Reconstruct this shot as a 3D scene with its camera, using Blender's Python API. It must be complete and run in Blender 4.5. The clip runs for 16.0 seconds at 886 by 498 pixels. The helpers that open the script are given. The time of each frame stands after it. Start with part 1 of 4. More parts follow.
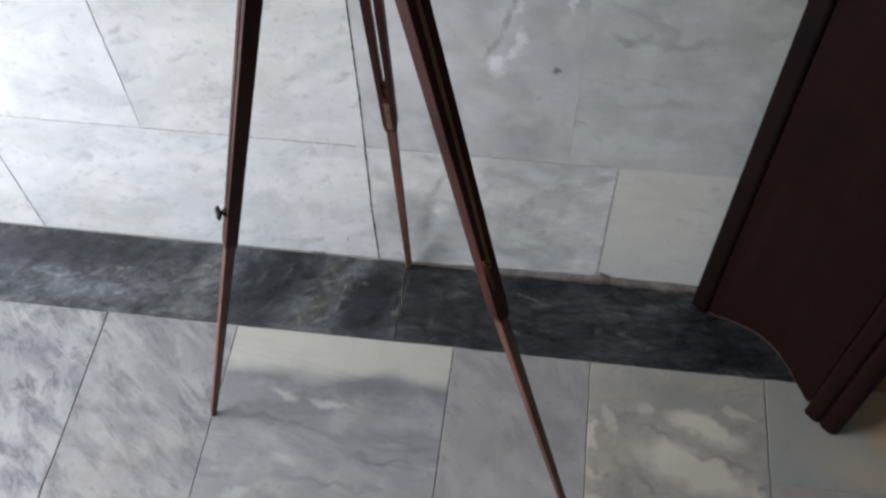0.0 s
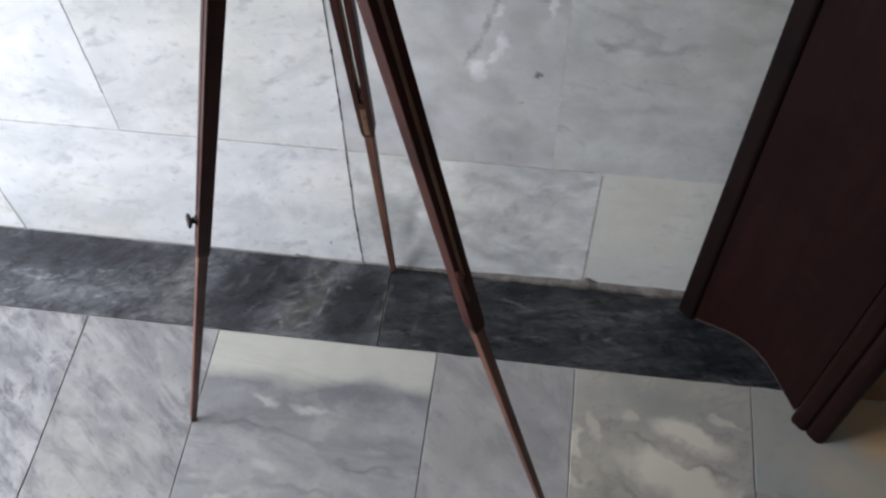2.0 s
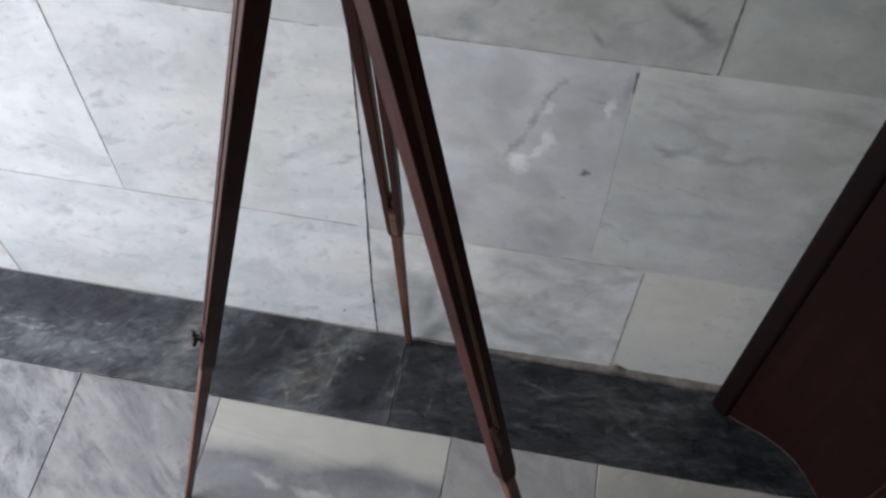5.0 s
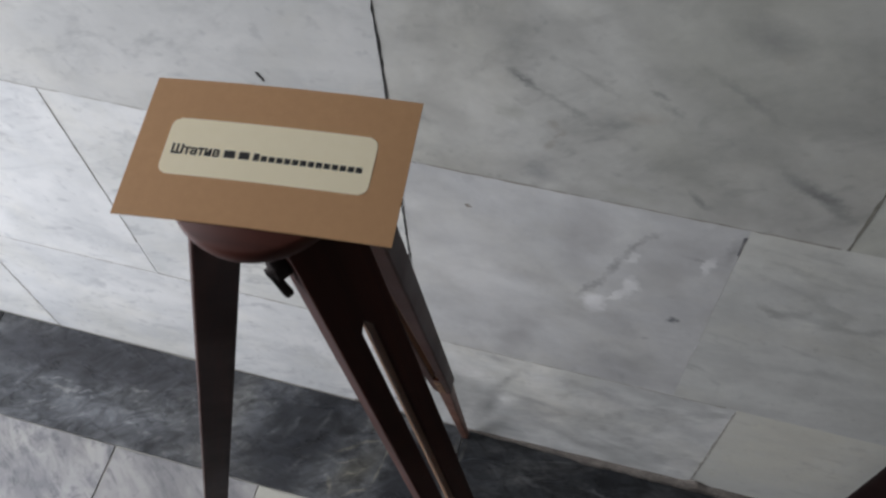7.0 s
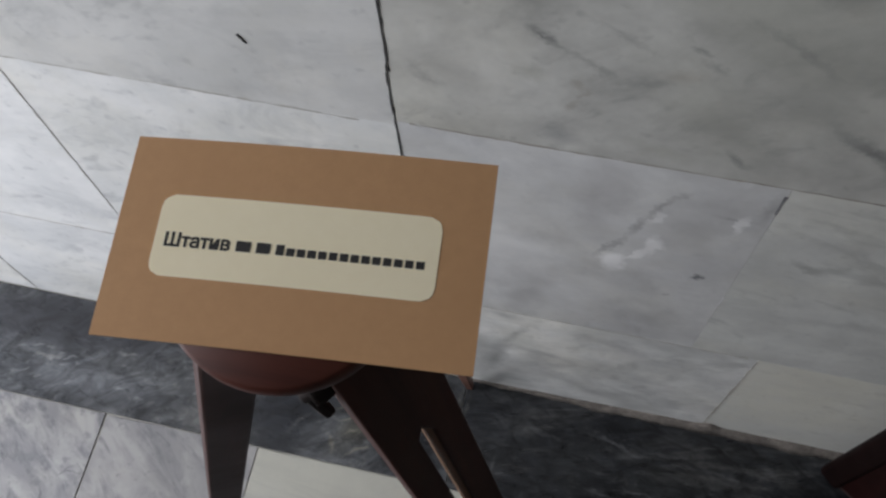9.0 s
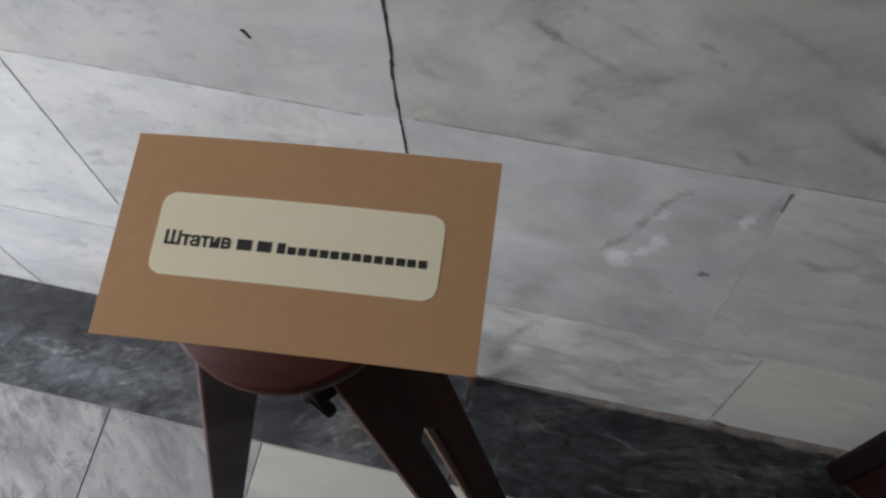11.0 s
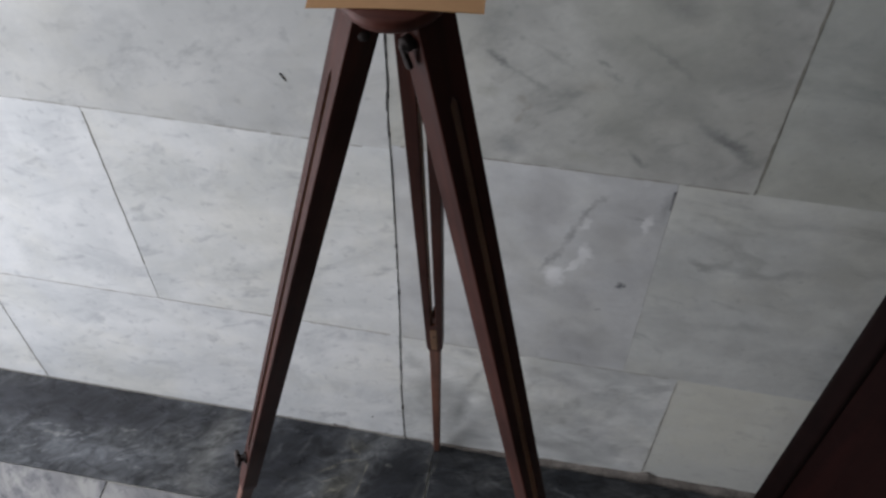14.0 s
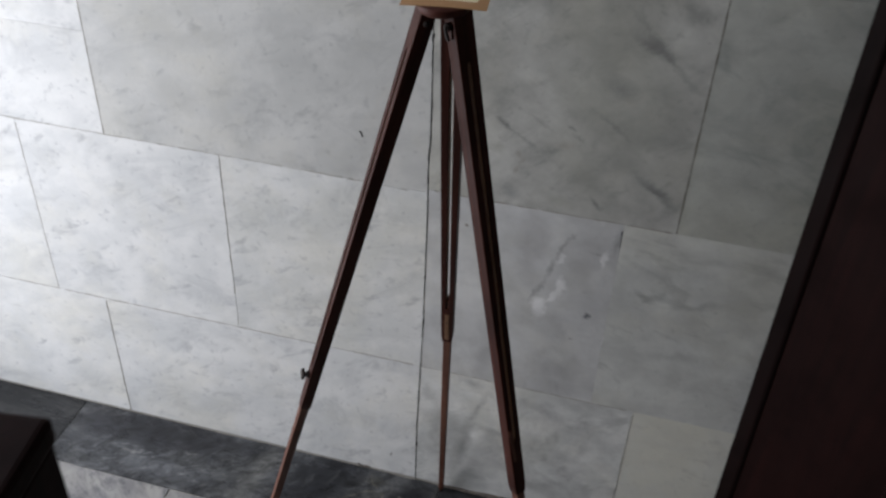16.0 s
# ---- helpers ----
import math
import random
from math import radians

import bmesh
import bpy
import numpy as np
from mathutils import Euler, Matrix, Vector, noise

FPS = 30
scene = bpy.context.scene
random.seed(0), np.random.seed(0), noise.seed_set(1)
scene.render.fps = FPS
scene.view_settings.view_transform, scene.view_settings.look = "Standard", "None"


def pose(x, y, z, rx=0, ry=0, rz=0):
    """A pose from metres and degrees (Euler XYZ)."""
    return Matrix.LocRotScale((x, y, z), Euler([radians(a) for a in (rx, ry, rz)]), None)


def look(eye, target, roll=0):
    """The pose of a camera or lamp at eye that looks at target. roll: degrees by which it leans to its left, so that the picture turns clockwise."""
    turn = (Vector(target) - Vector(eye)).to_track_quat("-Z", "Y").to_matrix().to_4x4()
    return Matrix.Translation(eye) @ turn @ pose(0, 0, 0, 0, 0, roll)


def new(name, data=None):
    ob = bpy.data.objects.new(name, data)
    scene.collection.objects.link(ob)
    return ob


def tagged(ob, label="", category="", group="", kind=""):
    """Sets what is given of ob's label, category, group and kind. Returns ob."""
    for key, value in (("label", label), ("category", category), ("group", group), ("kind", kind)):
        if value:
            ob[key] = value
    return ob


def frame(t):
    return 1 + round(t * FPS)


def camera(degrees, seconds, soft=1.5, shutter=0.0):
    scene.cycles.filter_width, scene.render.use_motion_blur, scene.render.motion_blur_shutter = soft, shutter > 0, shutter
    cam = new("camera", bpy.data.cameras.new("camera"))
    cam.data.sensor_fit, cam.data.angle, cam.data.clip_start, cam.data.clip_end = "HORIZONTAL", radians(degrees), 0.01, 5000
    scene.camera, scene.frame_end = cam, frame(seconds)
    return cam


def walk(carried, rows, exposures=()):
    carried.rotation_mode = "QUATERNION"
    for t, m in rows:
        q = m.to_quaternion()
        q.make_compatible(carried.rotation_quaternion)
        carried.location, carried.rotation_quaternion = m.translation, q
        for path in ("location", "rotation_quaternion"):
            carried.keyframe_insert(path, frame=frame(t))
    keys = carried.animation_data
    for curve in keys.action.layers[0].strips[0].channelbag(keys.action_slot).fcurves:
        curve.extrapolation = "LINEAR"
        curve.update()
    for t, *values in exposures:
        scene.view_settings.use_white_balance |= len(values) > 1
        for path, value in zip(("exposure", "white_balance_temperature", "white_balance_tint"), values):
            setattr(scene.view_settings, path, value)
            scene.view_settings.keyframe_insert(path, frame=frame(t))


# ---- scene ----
cam = camera(50.3, 16.0, soft=2.5, shutter=0.4)
PATH = [
    (0, (0.272, -0.913, 1.437), (0.091, 0.184, -0.225), -2.4),
    (0.5, (0.269, -0.909, 1.433), (0.152, 0.098, -0.291), -0.4),
    (1, (0.272, -0.905, 1.432), (0.173, 0.068, -0.312), 0.0),
    (1.5, (0.278, -0.895, 1.433), (0.14, 0.138, -0.274), -1.5),
    (2, (0.296, -0.886, 1.429), (0.116, 0.203, -0.239), -2.2),
    (2.5, (0.304, -0.868, 1.429), (0.07, 0.2, -0.246), -3.3),
    (3, (0.336, -0.83, 1.425), (0.062, 0.234, -0.246), -3.2),
    (5.3, (0.232, -0.655, 1.42), (0.053, 0.402, -0.268), 0.9),
    (5.5, (0.233, -0.613, 1.413), (0.015, 0.45, -0.267), -0.7),
    (6, (0.231, -0.543, 1.415), (-0.113, 0.491, -0.262), -4.7),
    (6.5, (0.215, -0.484, 1.401), (-0.129, 0.508, -0.301), -4.4),
    (7, (0.207, -0.443, 1.392), (-0.128, 0.48, -0.351), -5.1),
    (7.5, (0.181, -0.409, 1.378), (-0.151, 0.479, -0.383), -5.6),
    (8, (0.162, -0.382, 1.359), (-0.138, 0.471, -0.425), -6.4),
    (8.5, (0.161, -0.373, 1.349), (-0.104, 0.433, -0.462), -6.3),
    (9, (0.16, -0.374, 1.351), (-0.094, 0.397, -0.477), -6.0),
    (11.5, (0.16, -0.372, 1.349), (-0.104, 0.387, -0.483), -6.5),
    (12, (0.162, -0.394, 1.358), (-0.104, 0.384, -0.465), -5.8),
    (12.5, (0.167, -0.44, 1.377), (-0.106, 0.437, -0.399), -4.7),
    (13, (0.174, -0.525, 1.404), (-0.093, 0.483, -0.303), -2.9),
    (13.5, (0.18, -0.618, 1.421), (-0.063, 0.483, -0.23), -2.0),
    (14, (0.193, -0.693, 1.448), (-0.025, 0.508, -0.136), 0.2),
    (14.5, (0.252, -0.742, 1.465), (-0.007, 0.538, -0.05), 4.6),
    (15, (0.323, -0.83, 1.483), (-0.155, 0.498, 0.066), 1.7),
    (15.5, (0.334, -0.985, 1.509), (-0.126, 0.453, 0.198), 1.8),
    (16, (0.321, -1.208, 1.529), (-0.044, 0.347, 0.325), 2.8),
]
walk(cam, [(t, look(eye, target, roll)) for t, eye, target, roll in PATH],
     [(0, 0.28, 6210, 12), (0.5, 0.37, 6210, 12), (1, 0.5, 6230, 13), (1.5, 0.5, 6210, 13), (2, 0.4, 6180, 12), (3, 0.33, 6170, 12), (5.5, 0.08, 6230, 12), (6.2, -0.06, 6290, 12), (7, -0.1, 6350, 12), (9, -0.15, 6380, 12),
      (11.5, -0.22, 6380, 12), (12.5, -0.1, 6360, 12), (13.5, -0.2, 6300, 12), (14.5, -0.28, 6350, 12), (16, -0.42, 6430, 12)])

# ---- light ----
world = bpy.data.worlds.new("daylight")
scene.world = world
world.use_nodes = True
wn = world.node_tree
sky = wn.nodes.new("ShaderNodeTexSky")
sky.sky_type, sky.sun_disc = "NISHITA", False
sky.sun_elevation, sky.sun_rotation = radians(35), radians(250)
wn.links.new(sky.outputs[0], wn.nodes["Background"].inputs[0])
wn.nodes["Background"].inputs[1].default_value = 0.1

WINDOW = dict(x=-1.2, y0=-1.16, y1=-0.18, z0=0.0, z1=2.35)
lamp = bpy.data.lights.new("doorway_daylight", "AREA")
lamp.shape, lamp.size, lamp.size_y = "RECTANGLE", 0.93, 2.28
lamp.energy, lamp.color = 33.6, (0.94, 0.96, 1.0)
lamp_ob = new("doorway_daylight", lamp)
lamp_ob.matrix_world = look((-1.22, -0.67, 1.17), (0, -0.67, 1.17))


# ---- materials ----
def material(name):
    m = bpy.data.materials.new(name)
    m.use_nodes = True
    return m, m.node_tree.nodes, m.node_tree.links, m.node_tree.nodes["Principled BSDF"]


def node(ns, kind, **values):
    n = ns.new("ShaderNode" + kind)
    for key, value in values.items():
        n.inputs[key].default_value = value
    return n


def ramp(ns, ls, source, stops):
    r = ns.new("ShaderNodeValToRGB")
    els = r.color_ramp.elements
    while len(els) < len(stops):
        els.new(0.5)
    for e, (p, c) in zip(els, stops):
        e.position, e.color = p, (*c, 1) if len(c) == 3 else c
    ls.new(source, r.inputs[0])
    return r.outputs[0]


def grey(v):
    return (v, v, v)


def mix(ns, ls, a, b, fac, blend="MIX"):
    n = ns.new("ShaderNodeMix")
    n.data_type, n.blend_type = "RGBA", blend
    for socket, value in ((n.inputs[0], fac), (n.inputs[6], a), (n.inputs[7], b)):
        if isinstance(value, (int, float)):
            socket.default_value = value
        elif isinstance(value, tuple):
            socket.default_value = (*value, 1)
        else:
            ls.new(value, socket)
    return n.outputs[2]


def marble(name, light, cloud, vein, tilt=(0, 0, 0), clouds=0.5, veins=0.5, size=1.0, rough=0.25, flecks=0.3, stretch=0.5, band=None, edge=(0.40, 0.66), at=(0, 0), marks=(), fills=(), fill=(0.80, 0.81, 0.82), flat=False, patches=(), warp=None, mottle=0.0, slant=0.0):
    """Polished marble: soft clouds, blurred veins and short flecks drawn out in one direction, and fine grain.
    band: colours of broad layers across the slab, from its upper edge down. marks and fills: single dark streaks and
    pale filled spots as x0, z0, x1, z1, half width, strength, for a slab whose middle is at `at`; flat: y in place of
    z.
    patches: streaks, stains and painted light or shade, with their own colour and the share of the width that has a
    full tone added."""
    m, ns, ls, bsdf = material(name)
    tex, info = ns.new("ShaderNodeTexCoord"), ns.new("ShaderNodeObjectInfo")
    shift = ns.new("ShaderNodeVectorMath")
    shift.operation = "MULTIPLY_ADD"
    ls.new(info.outputs["Random"], shift.inputs[0])
    shift.inputs[1].default_value = (23.0, 41.0, 17.0)
    ls.new(tex.outputs["Object"], shift.inputs[2])
    turn = node(ns, "Mapping")
    turn.inputs["Rotation"].default_value = [radians(a) for a in tilt]
    ls.new(shift.outputs[0], turn.inputs[0])
    draw = node(ns, "Mapping")
    draw.inputs["Scale"].default_value = (stretch, 1.0, 1.0)
    ls.new(turn.outputs[0], draw.inputs[0])
    big = node(ns, "TexNoise", Scale=6.0 / size, Detail=5.0, Roughness=0.55, Distortion=0.6)
    ls.new(draw.outputs[0], big.inputs["Vector"])
    line = node(ns, "TexNoise", Scale=4.5 / size, Detail=6.0, Roughness=0.6, Distortion=1.6)
    ls.new(draw.outputs[0], line.inputs["Vector"])
    fine = node(ns, "TexNoise", Scale=140.0, Detail=4.0, Roughness=0.7)
    ls.new(shift.outputs[0], fine.inputs["Vector"])
    mid = node(ns, "TexNoise", Scale=34.0, Detail=3.0, Roughness=0.6, Distortion=0.4)
    ls.new(draw.outputs[0], mid.inputs["Vector"])
    col = mix(ns, ls, light, cloud, ramp(ns, ls, big.outputs[0], [(edge[0], grey(0)), (edge[1], grey(clouds))]))
    if band:
        pick = ns.new("ShaderNodeSeparateXYZ")
        ls.new(tex.outputs["Object"], pick.inputs[0])
        wave = ns.new("ShaderNodeMath")
        wave.operation = "MULTIPLY_ADD"
        drift = node(ns, "TexNoise", Scale=7.0, Detail=3.0, Roughness=0.45)
        ls.new(turn.outputs[0], drift.inputs["Vector"])
        ls.new(drift.outputs[0], wave.inputs[0])
        wave.inputs[1].default_value = 0.075
        ls.new(pick.outputs["Y"], wave.inputs[2])
        shade = ns.new("ShaderNodeMapRange")
        shade.inputs["From Min"].default_value, shade.inputs["From Max"].default_value = band[0]
        ls.new(wave.outputs[0], shade.inputs[0])
        layer = ramp(ns, ls, shade.outputs[0], band[1])
        col = mix(ns, ls, layer, col, ramp(ns, ls, shade.outputs[0], [(0.72, grey(0.42)), (0.84, grey(0.22))]))
    ridge = ramp(ns, ls, line.outputs[0], [(0.42, grey(0)), (0.5, grey(veins)), (0.55, grey(0))])
    gate = ramp(ns, ls, big.outputs[0], [(0.44, grey(0)), (0.60, grey(1))])
    col = mix(ns, ls, col, vein, mix(ns, ls, grey(0), ridge, gate))
    chip = ramp(ns, ls, mid.outputs[0], [(0.60, grey(0)), (0.72, grey(flecks))])
    col = mix(ns, ls, col, vein, chip)
    col = mix(ns, ls, col, vein, ramp(ns, ls, fine.outputs[0], [(0.45, grey(0.0)), (0.85, grey(0.16))]))
    blur = node(ns, "TexNoise", Scale=15.0, Detail=4.0, Roughness=0.6)
    ls.new(shift.outputs[0], blur.inputs["Vector"])
    col = mix(ns, ls, col, cloud, ramp(ns, ls, blur.outputs[0], [(0.42, grey(0)), (0.62, grey(0.55))]))
    col = mix(ns, ls, col, light, ramp(ns, ls, blur.outputs[0], [(0.34, grey(0.5)), (0.48, grey(0))]))
    dots = node(ns, "TexNoise", Scale=75.0, Detail=2.0, Roughness=0.5)
    ls.new(shift.outputs[0], dots.inputs["Vector"])
    col = mix(ns, ls, col, vein, ramp(ns, ls, dots.outputs[0], [(0.62, grey(0)), (0.74, grey(flecks * 0.55))]))
    stain = node(ns, "TexNoise", Scale=4.0, Detail=5.0, Roughness=0.65)
    ls.new(shift.outputs[0], stain.inputs["Vector"])
    col = mix(ns, ls, col, (1.0, 0.98, 0.92), ramp(ns, ls, stain.outputs[0], [(0.46, grey(0)), (0.66, grey(0.75))]), "MULTIPLY")
    if marks or fills or patches:
        curl = node(ns, "TexNoise", Scale=28.0, Detail=2.5 if flat else 4.0, Roughness=0.5 if flat else 0.8)
        ls.new(tex.outputs["Object"], curl.inputs["Vector"])
        bend = ns.new("ShaderNodeVectorMath")
        bend.operation = "MULTIPLY_ADD"
        ls.new(curl.outputs["Color"], bend.inputs[0])
        sway = warp or (0.042 if flat else 0.03)
        bend.inputs[1].default_value = (sway, sway, 0.0) if flat else (sway, 0.0, sway)
        ls.new(tex.outputs["Object"], bend.inputs[2])
        singles = list(patches)
        singles += [(*m, tuple(c * 0.8 for c in vein), 0.0) for m in marks]
        singles += [(*f, fill, 0.35 if flat else 0.7) for f in fills]
        for xa, za, xb, zb, half, strength, colour, soft in singles:
            place = node(ns, "Mapping")
            place.vector_type = "TEXTURE"
            mx, mz = (xa + xb) / 2 - at[0] + sway / 2, (za + zb) / 2 - at[1] + sway / 2
            angle, reach = math.atan2(zb - za, xb - xa), math.hypot(xb - xa, zb - za) / 2 + half
            place.inputs["Location"].default_value = (mx, mz, 0) if flat else (mx, 0, mz)
            place.inputs["Rotation"].default_value = (0, 0, angle) if flat else (0, -angle, 0)
            place.inputs["Scale"].default_value = (reach, half, 10.0) if flat else (reach, 10.0, half)
            ls.new(bend.outputs[0], place.inputs[0])
            far = ns.new("ShaderNodeVectorMath")
            far.operation = "LENGTH"
            ls.new(place.outputs[0], far.inputs[0])
            col = mix(ns, ls, col, colour, ramp(ns, ls, far.outputs["Value"], [(soft, grey(strength)), (1.15, grey(0))]))
    if band:
        stop, colour = band[1][-1]
        col = mix(ns, ls, col, colour, ramp(ns, ls, shade.outputs[0], [(stop - 0.030, grey(0)), (stop + 0.014, grey(0.72))]))
    if mottle:
        lean = node(ns, "Mapping")
        lean.inputs["Rotation"].default_value = (0, 0, radians(slant))
        ls.new(shift.outputs[0], lean.inputs[0])
        drawn = node(ns, "Mapping")
        drawn.inputs["Scale"].default_value = (0.45, 1.0, 1.0) if flat else (0.85, 1.0, 1.0)
        ls.new(lean.outputs[0], drawn.inputs[0])
        rough_cloud = node(ns, "TexNoise", Scale=42.0 if flat else 20.0, Detail=7.0 if flat else 5.0, Roughness=0.68 if flat else 0.55, Distortion=1.4 if flat else 0.25)
        ls.new(drawn.outputs[0], rough_cloud.inputs["Vector"])
        gain = ns.new("ShaderNodeMapRange")
        for key, value in (("From Min", 0.32), ("From Max", 0.68), ("To Min", 1 - mottle), ("To Max", 1 + mottle * 1.6)):
            gain.inputs[key].default_value = value
        ls.new(rough_cloud.outputs[0], gain.inputs[0])
        lift = ns.new("ShaderNodeVectorMath")
        lift.operation = "SCALE"
        ls.new(col, lift.inputs[0])
        ls.new(gain.outputs[0], lift.inputs["Scale"])
        col = lift.outputs[0]
        if flat:
            bsdf.inputs["Specular IOR Level"].default_value = 0.4
    ls.new(col, bsdf.inputs["Base Color"])
    ls.new(ramp(ns, ls, mid.outputs[0], [(0.3, grey(rough)), (0.75, grey(rough + 0.18))]), bsdf.inputs["Roughness"])
    bump = node(ns, "Bump", Strength=0.08, Distance=0.002)
    ls.new(mid.outputs[0], bump.inputs["Height"])
    ls.new(bump.outputs[0], bsdf.inputs["Normal"])
    return m


def wood(name, dark, light, rough=0.35, axis=2, grain=90.0, gloss=0.3):
    """Varnished wood with grain along one axis of the object."""
    m, ns, ls, bsdf = material(name)
    tex, info = ns.new("ShaderNodeTexCoord"), ns.new("ShaderNodeObjectInfo")
    shift = ns.new("ShaderNodeVectorMath")
    shift.operation = "MULTIPLY_ADD"
    ls.new(info.outputs["Random"], shift.inputs[0])
    shift.inputs[1].default_value = (3.0, 5.0, 7.0)
    ls.new(tex.outputs["Object"], shift.inputs[2])
    draw = node(ns, "Mapping")
    scale = [1.0, 1.0, 1.0]
    scale[axis] = 0.06
    draw.inputs["Scale"].default_value = scale
    ls.new(shift.outputs[0], draw.inputs[0])
    g = node(ns, "TexNoise", Scale=grain, Detail=6.0, Roughness=0.65, Distortion=0.6)
    ls.new(draw.outputs[0], g.inputs["Vector"])
    w = node(ns, "TexNoise", Scale=9.0, Detail=5.0, Roughness=0.6)
    ls.new(shift.outputs[0], w.inputs["Vector"])
    col = ramp(ns, ls, g.outputs[0], [(0.3, dark), (0.72, light)])
    col = mix(ns, ls, col, tuple(c * 0.55 for c in dark), ramp(ns, ls, w.outputs[0], [(0.5, grey(0)), (0.75, grey(0.6))]))
    ls.new(col, bsdf.inputs["Base Color"])
    ls.new(ramp(ns, ls, w.outputs[0], [(0.3, grey(rough)), (0.7, grey(rough + 0.2))]), bsdf.inputs["Roughness"])
    bsdf.inputs["Specular IOR Level"].default_value = gloss
    bump = node(ns, "Bump", Strength=0.2, Distance=0.001)
    ls.new(g.outputs[0], bump.inputs["Height"])
    ls.new(bump.outputs[0], bsdf.inputs["Normal"])
    return m


def plain(name, a, b, rough=0.8, scale=30.0, metal=0.0, relief=0.3):
    """A matt surface with mottling at two scales."""
    m, ns, ls, bsdf = material(name)
    tex = ns.new("ShaderNodeTexCoord")
    n1 = node(ns, "TexNoise", Scale=scale, Detail=8.0, Roughness=0.7)
    n2 = node(ns, "TexNoise", Scale=scale / 9, Detail=4.0)
    for n in (n1, n2):
        ls.new(tex.outputs["Object"], n.inputs["Vector"])
    col = ramp(ns, ls, n1.outputs[0], [(0.3, a), (0.7, b)])
    col = mix(ns, ls, col, a, ramp(ns, ls, n2.outputs[0], [(0.45, grey(0)), (0.7, grey(0.6))]))
    ls.new(col, bsdf.inputs["Base Color"])
    bsdf.inputs["Roughness"].default_value, bsdf.inputs["Metallic"].default_value = rough, metal
    bump = node(ns, "Bump", Strength=relief, Distance=0.002)
    ls.new(n1.outputs[0], bump.inputs["Height"])
    ls.new(bump.outputs[0], bsdf.inputs["Normal"])
    return m


WHITE = marble("white_marble", (0.91, 0.92, 0.915), (0.75, 0.77, 0.775), (0.42, 0.435, 0.455), (0, 24, 0), 0.85, 0.3, 0.5, 0.32, 0.65, 0.48)
# Copy of the white marble, darkened for daylight falling off to the right.
WHITE_FALLOFF = marble("white_marble_falloff", (0.87, 0.88, 0.872), (0.71, 0.73, 0.725), (0.38, 0.395, 0.41), (0, 24, 0), 0.85, 0.3, 0.5, 0.32, 0.65, 0.48)
OFF_WHITE = marble("off_white_marble", (0.70, 0.705, 0.69), (0.56, 0.57, 0.56), (0.37, 0.38, 0.385), (0, 24, 0), 0.85, 0.3, 0.5, 0.32, 0.65, 0.48)
VEINED = marble("veined_marble", (0.58, 0.60, 0.575), (0.42, 0.44, 0.425), (0.20, 0.215, 0.215), (0, 42, 0), 0.9, 0.5, 1.3, 0.3, 0.4, 0.42)
OLIVE, BROWNISH, SLATE, PALE = (0.36, 0.365, 0.325), (0.34, 0.315, 0.28), (0.235, 0.245, 0.255), (0.66, 0.665, 0.645)
VEINED_MAIN = marble("veined_marble_main", (0.53, 0.535, 0.508), (0.425, 0.43, 0.408), (0.22, 0.225, 0.22), (0, 42, 0), 0.8, 0.35, 0.42, 0.3, 0.55, 0.5, at=(0.203, 0.898), mottle=0.13, marks=(
    (0.287, 1.010, 0.342, 0.983, 0.014, 0.74), (0.265, 1.056, 0.400, 0.921, 0.007, 0.54), (0.260, 0.937, 0.300, 0.918, 0.018, 0.55),
    (0.322, 0.795, 0.388, 0.747, 0.009, 0.95), (0.111, 0.849, 0.133, 0.836, 0.0065, 0.95), (0.335, 1.065, 0.364, 1.046, 0.024, 0.68),
    (0.133, 0.836, 0.174, 0.807, 0.006, 0.45), (0.174, 0.806, 0.205, 0.812, 0.006, 0.40), (0.262, 0.741, 0.281, 0.724, 0.006, 0.7), (0.215, 0.855, 0.225, 0.851, 0.005, 0.6),
    (0.028, 0.778, 0.046, 0.768, 0.008, 0.45), (0.225, 0.842, 0.240, 0.834, 0.006, 0.5), (0.240, 0.895, 0.31, 0.845, 0.005, 0.4), (0.150, 0.870, 0.200, 0.838, 0.005, 0.35)),
    patches=((0.01, 0.86, 0.13, 0.74, 0.07, 0.35, PALE, 0.1), (0.205, 0.835, 0.275, 0.735, 0.045, 0.55, OLIVE, 0.1), (0.20, 0.93, 0.285, 0.86, 0.04, 0.45, OLIVE, 0.1),
             (0.147, 0.800, 0.150, 0.797, 0.006, 0.55, BROWNISH, 0.3), (0.157, 0.792, 0.153, 0.782, 0.005, 0.5, BROWNISH, 0.3), (0.149, 0.774, 0.146, 0.768, 0.006, 0.5, BROWNISH, 0.3),
             (0.105, 0.803, 0.118, 0.798, 0.010, 0.5, OLIVE, 0.2), (0.130, 0.733, 0.148, 0.722, 0.014, 0.6, SLATE, 0.0), (0.195, 0.730, 0.235, 0.722, 0.012, 0.6, OLIVE, 0.1),
             (0.205, 0.820, 0.222, 0.826, 0.010, 0.45, BROWNISH, 0.1), (0.290, 0.915, 0.300, 0.905, 0.012, 0.6, BROWNISH, 0.1), (0.31, 0.81, 0.395, 0.735, 0.03, 0.35, SLATE, 0.0), (0.25, 1.02, 0.32, 0.82, 0.11, 0.65, (0.385, 0.392, 0.355), 0.3)))
PALE_GREEN = marble("greenish_marble", (0.53, 0.545, 0.51), (0.455, 0.47, 0.44), (0.26, 0.28, 0.27), (0, -14, 0), 0.9, 0.6, 0.8, 0.3, 0.5, 0.35, mottle=0.10)
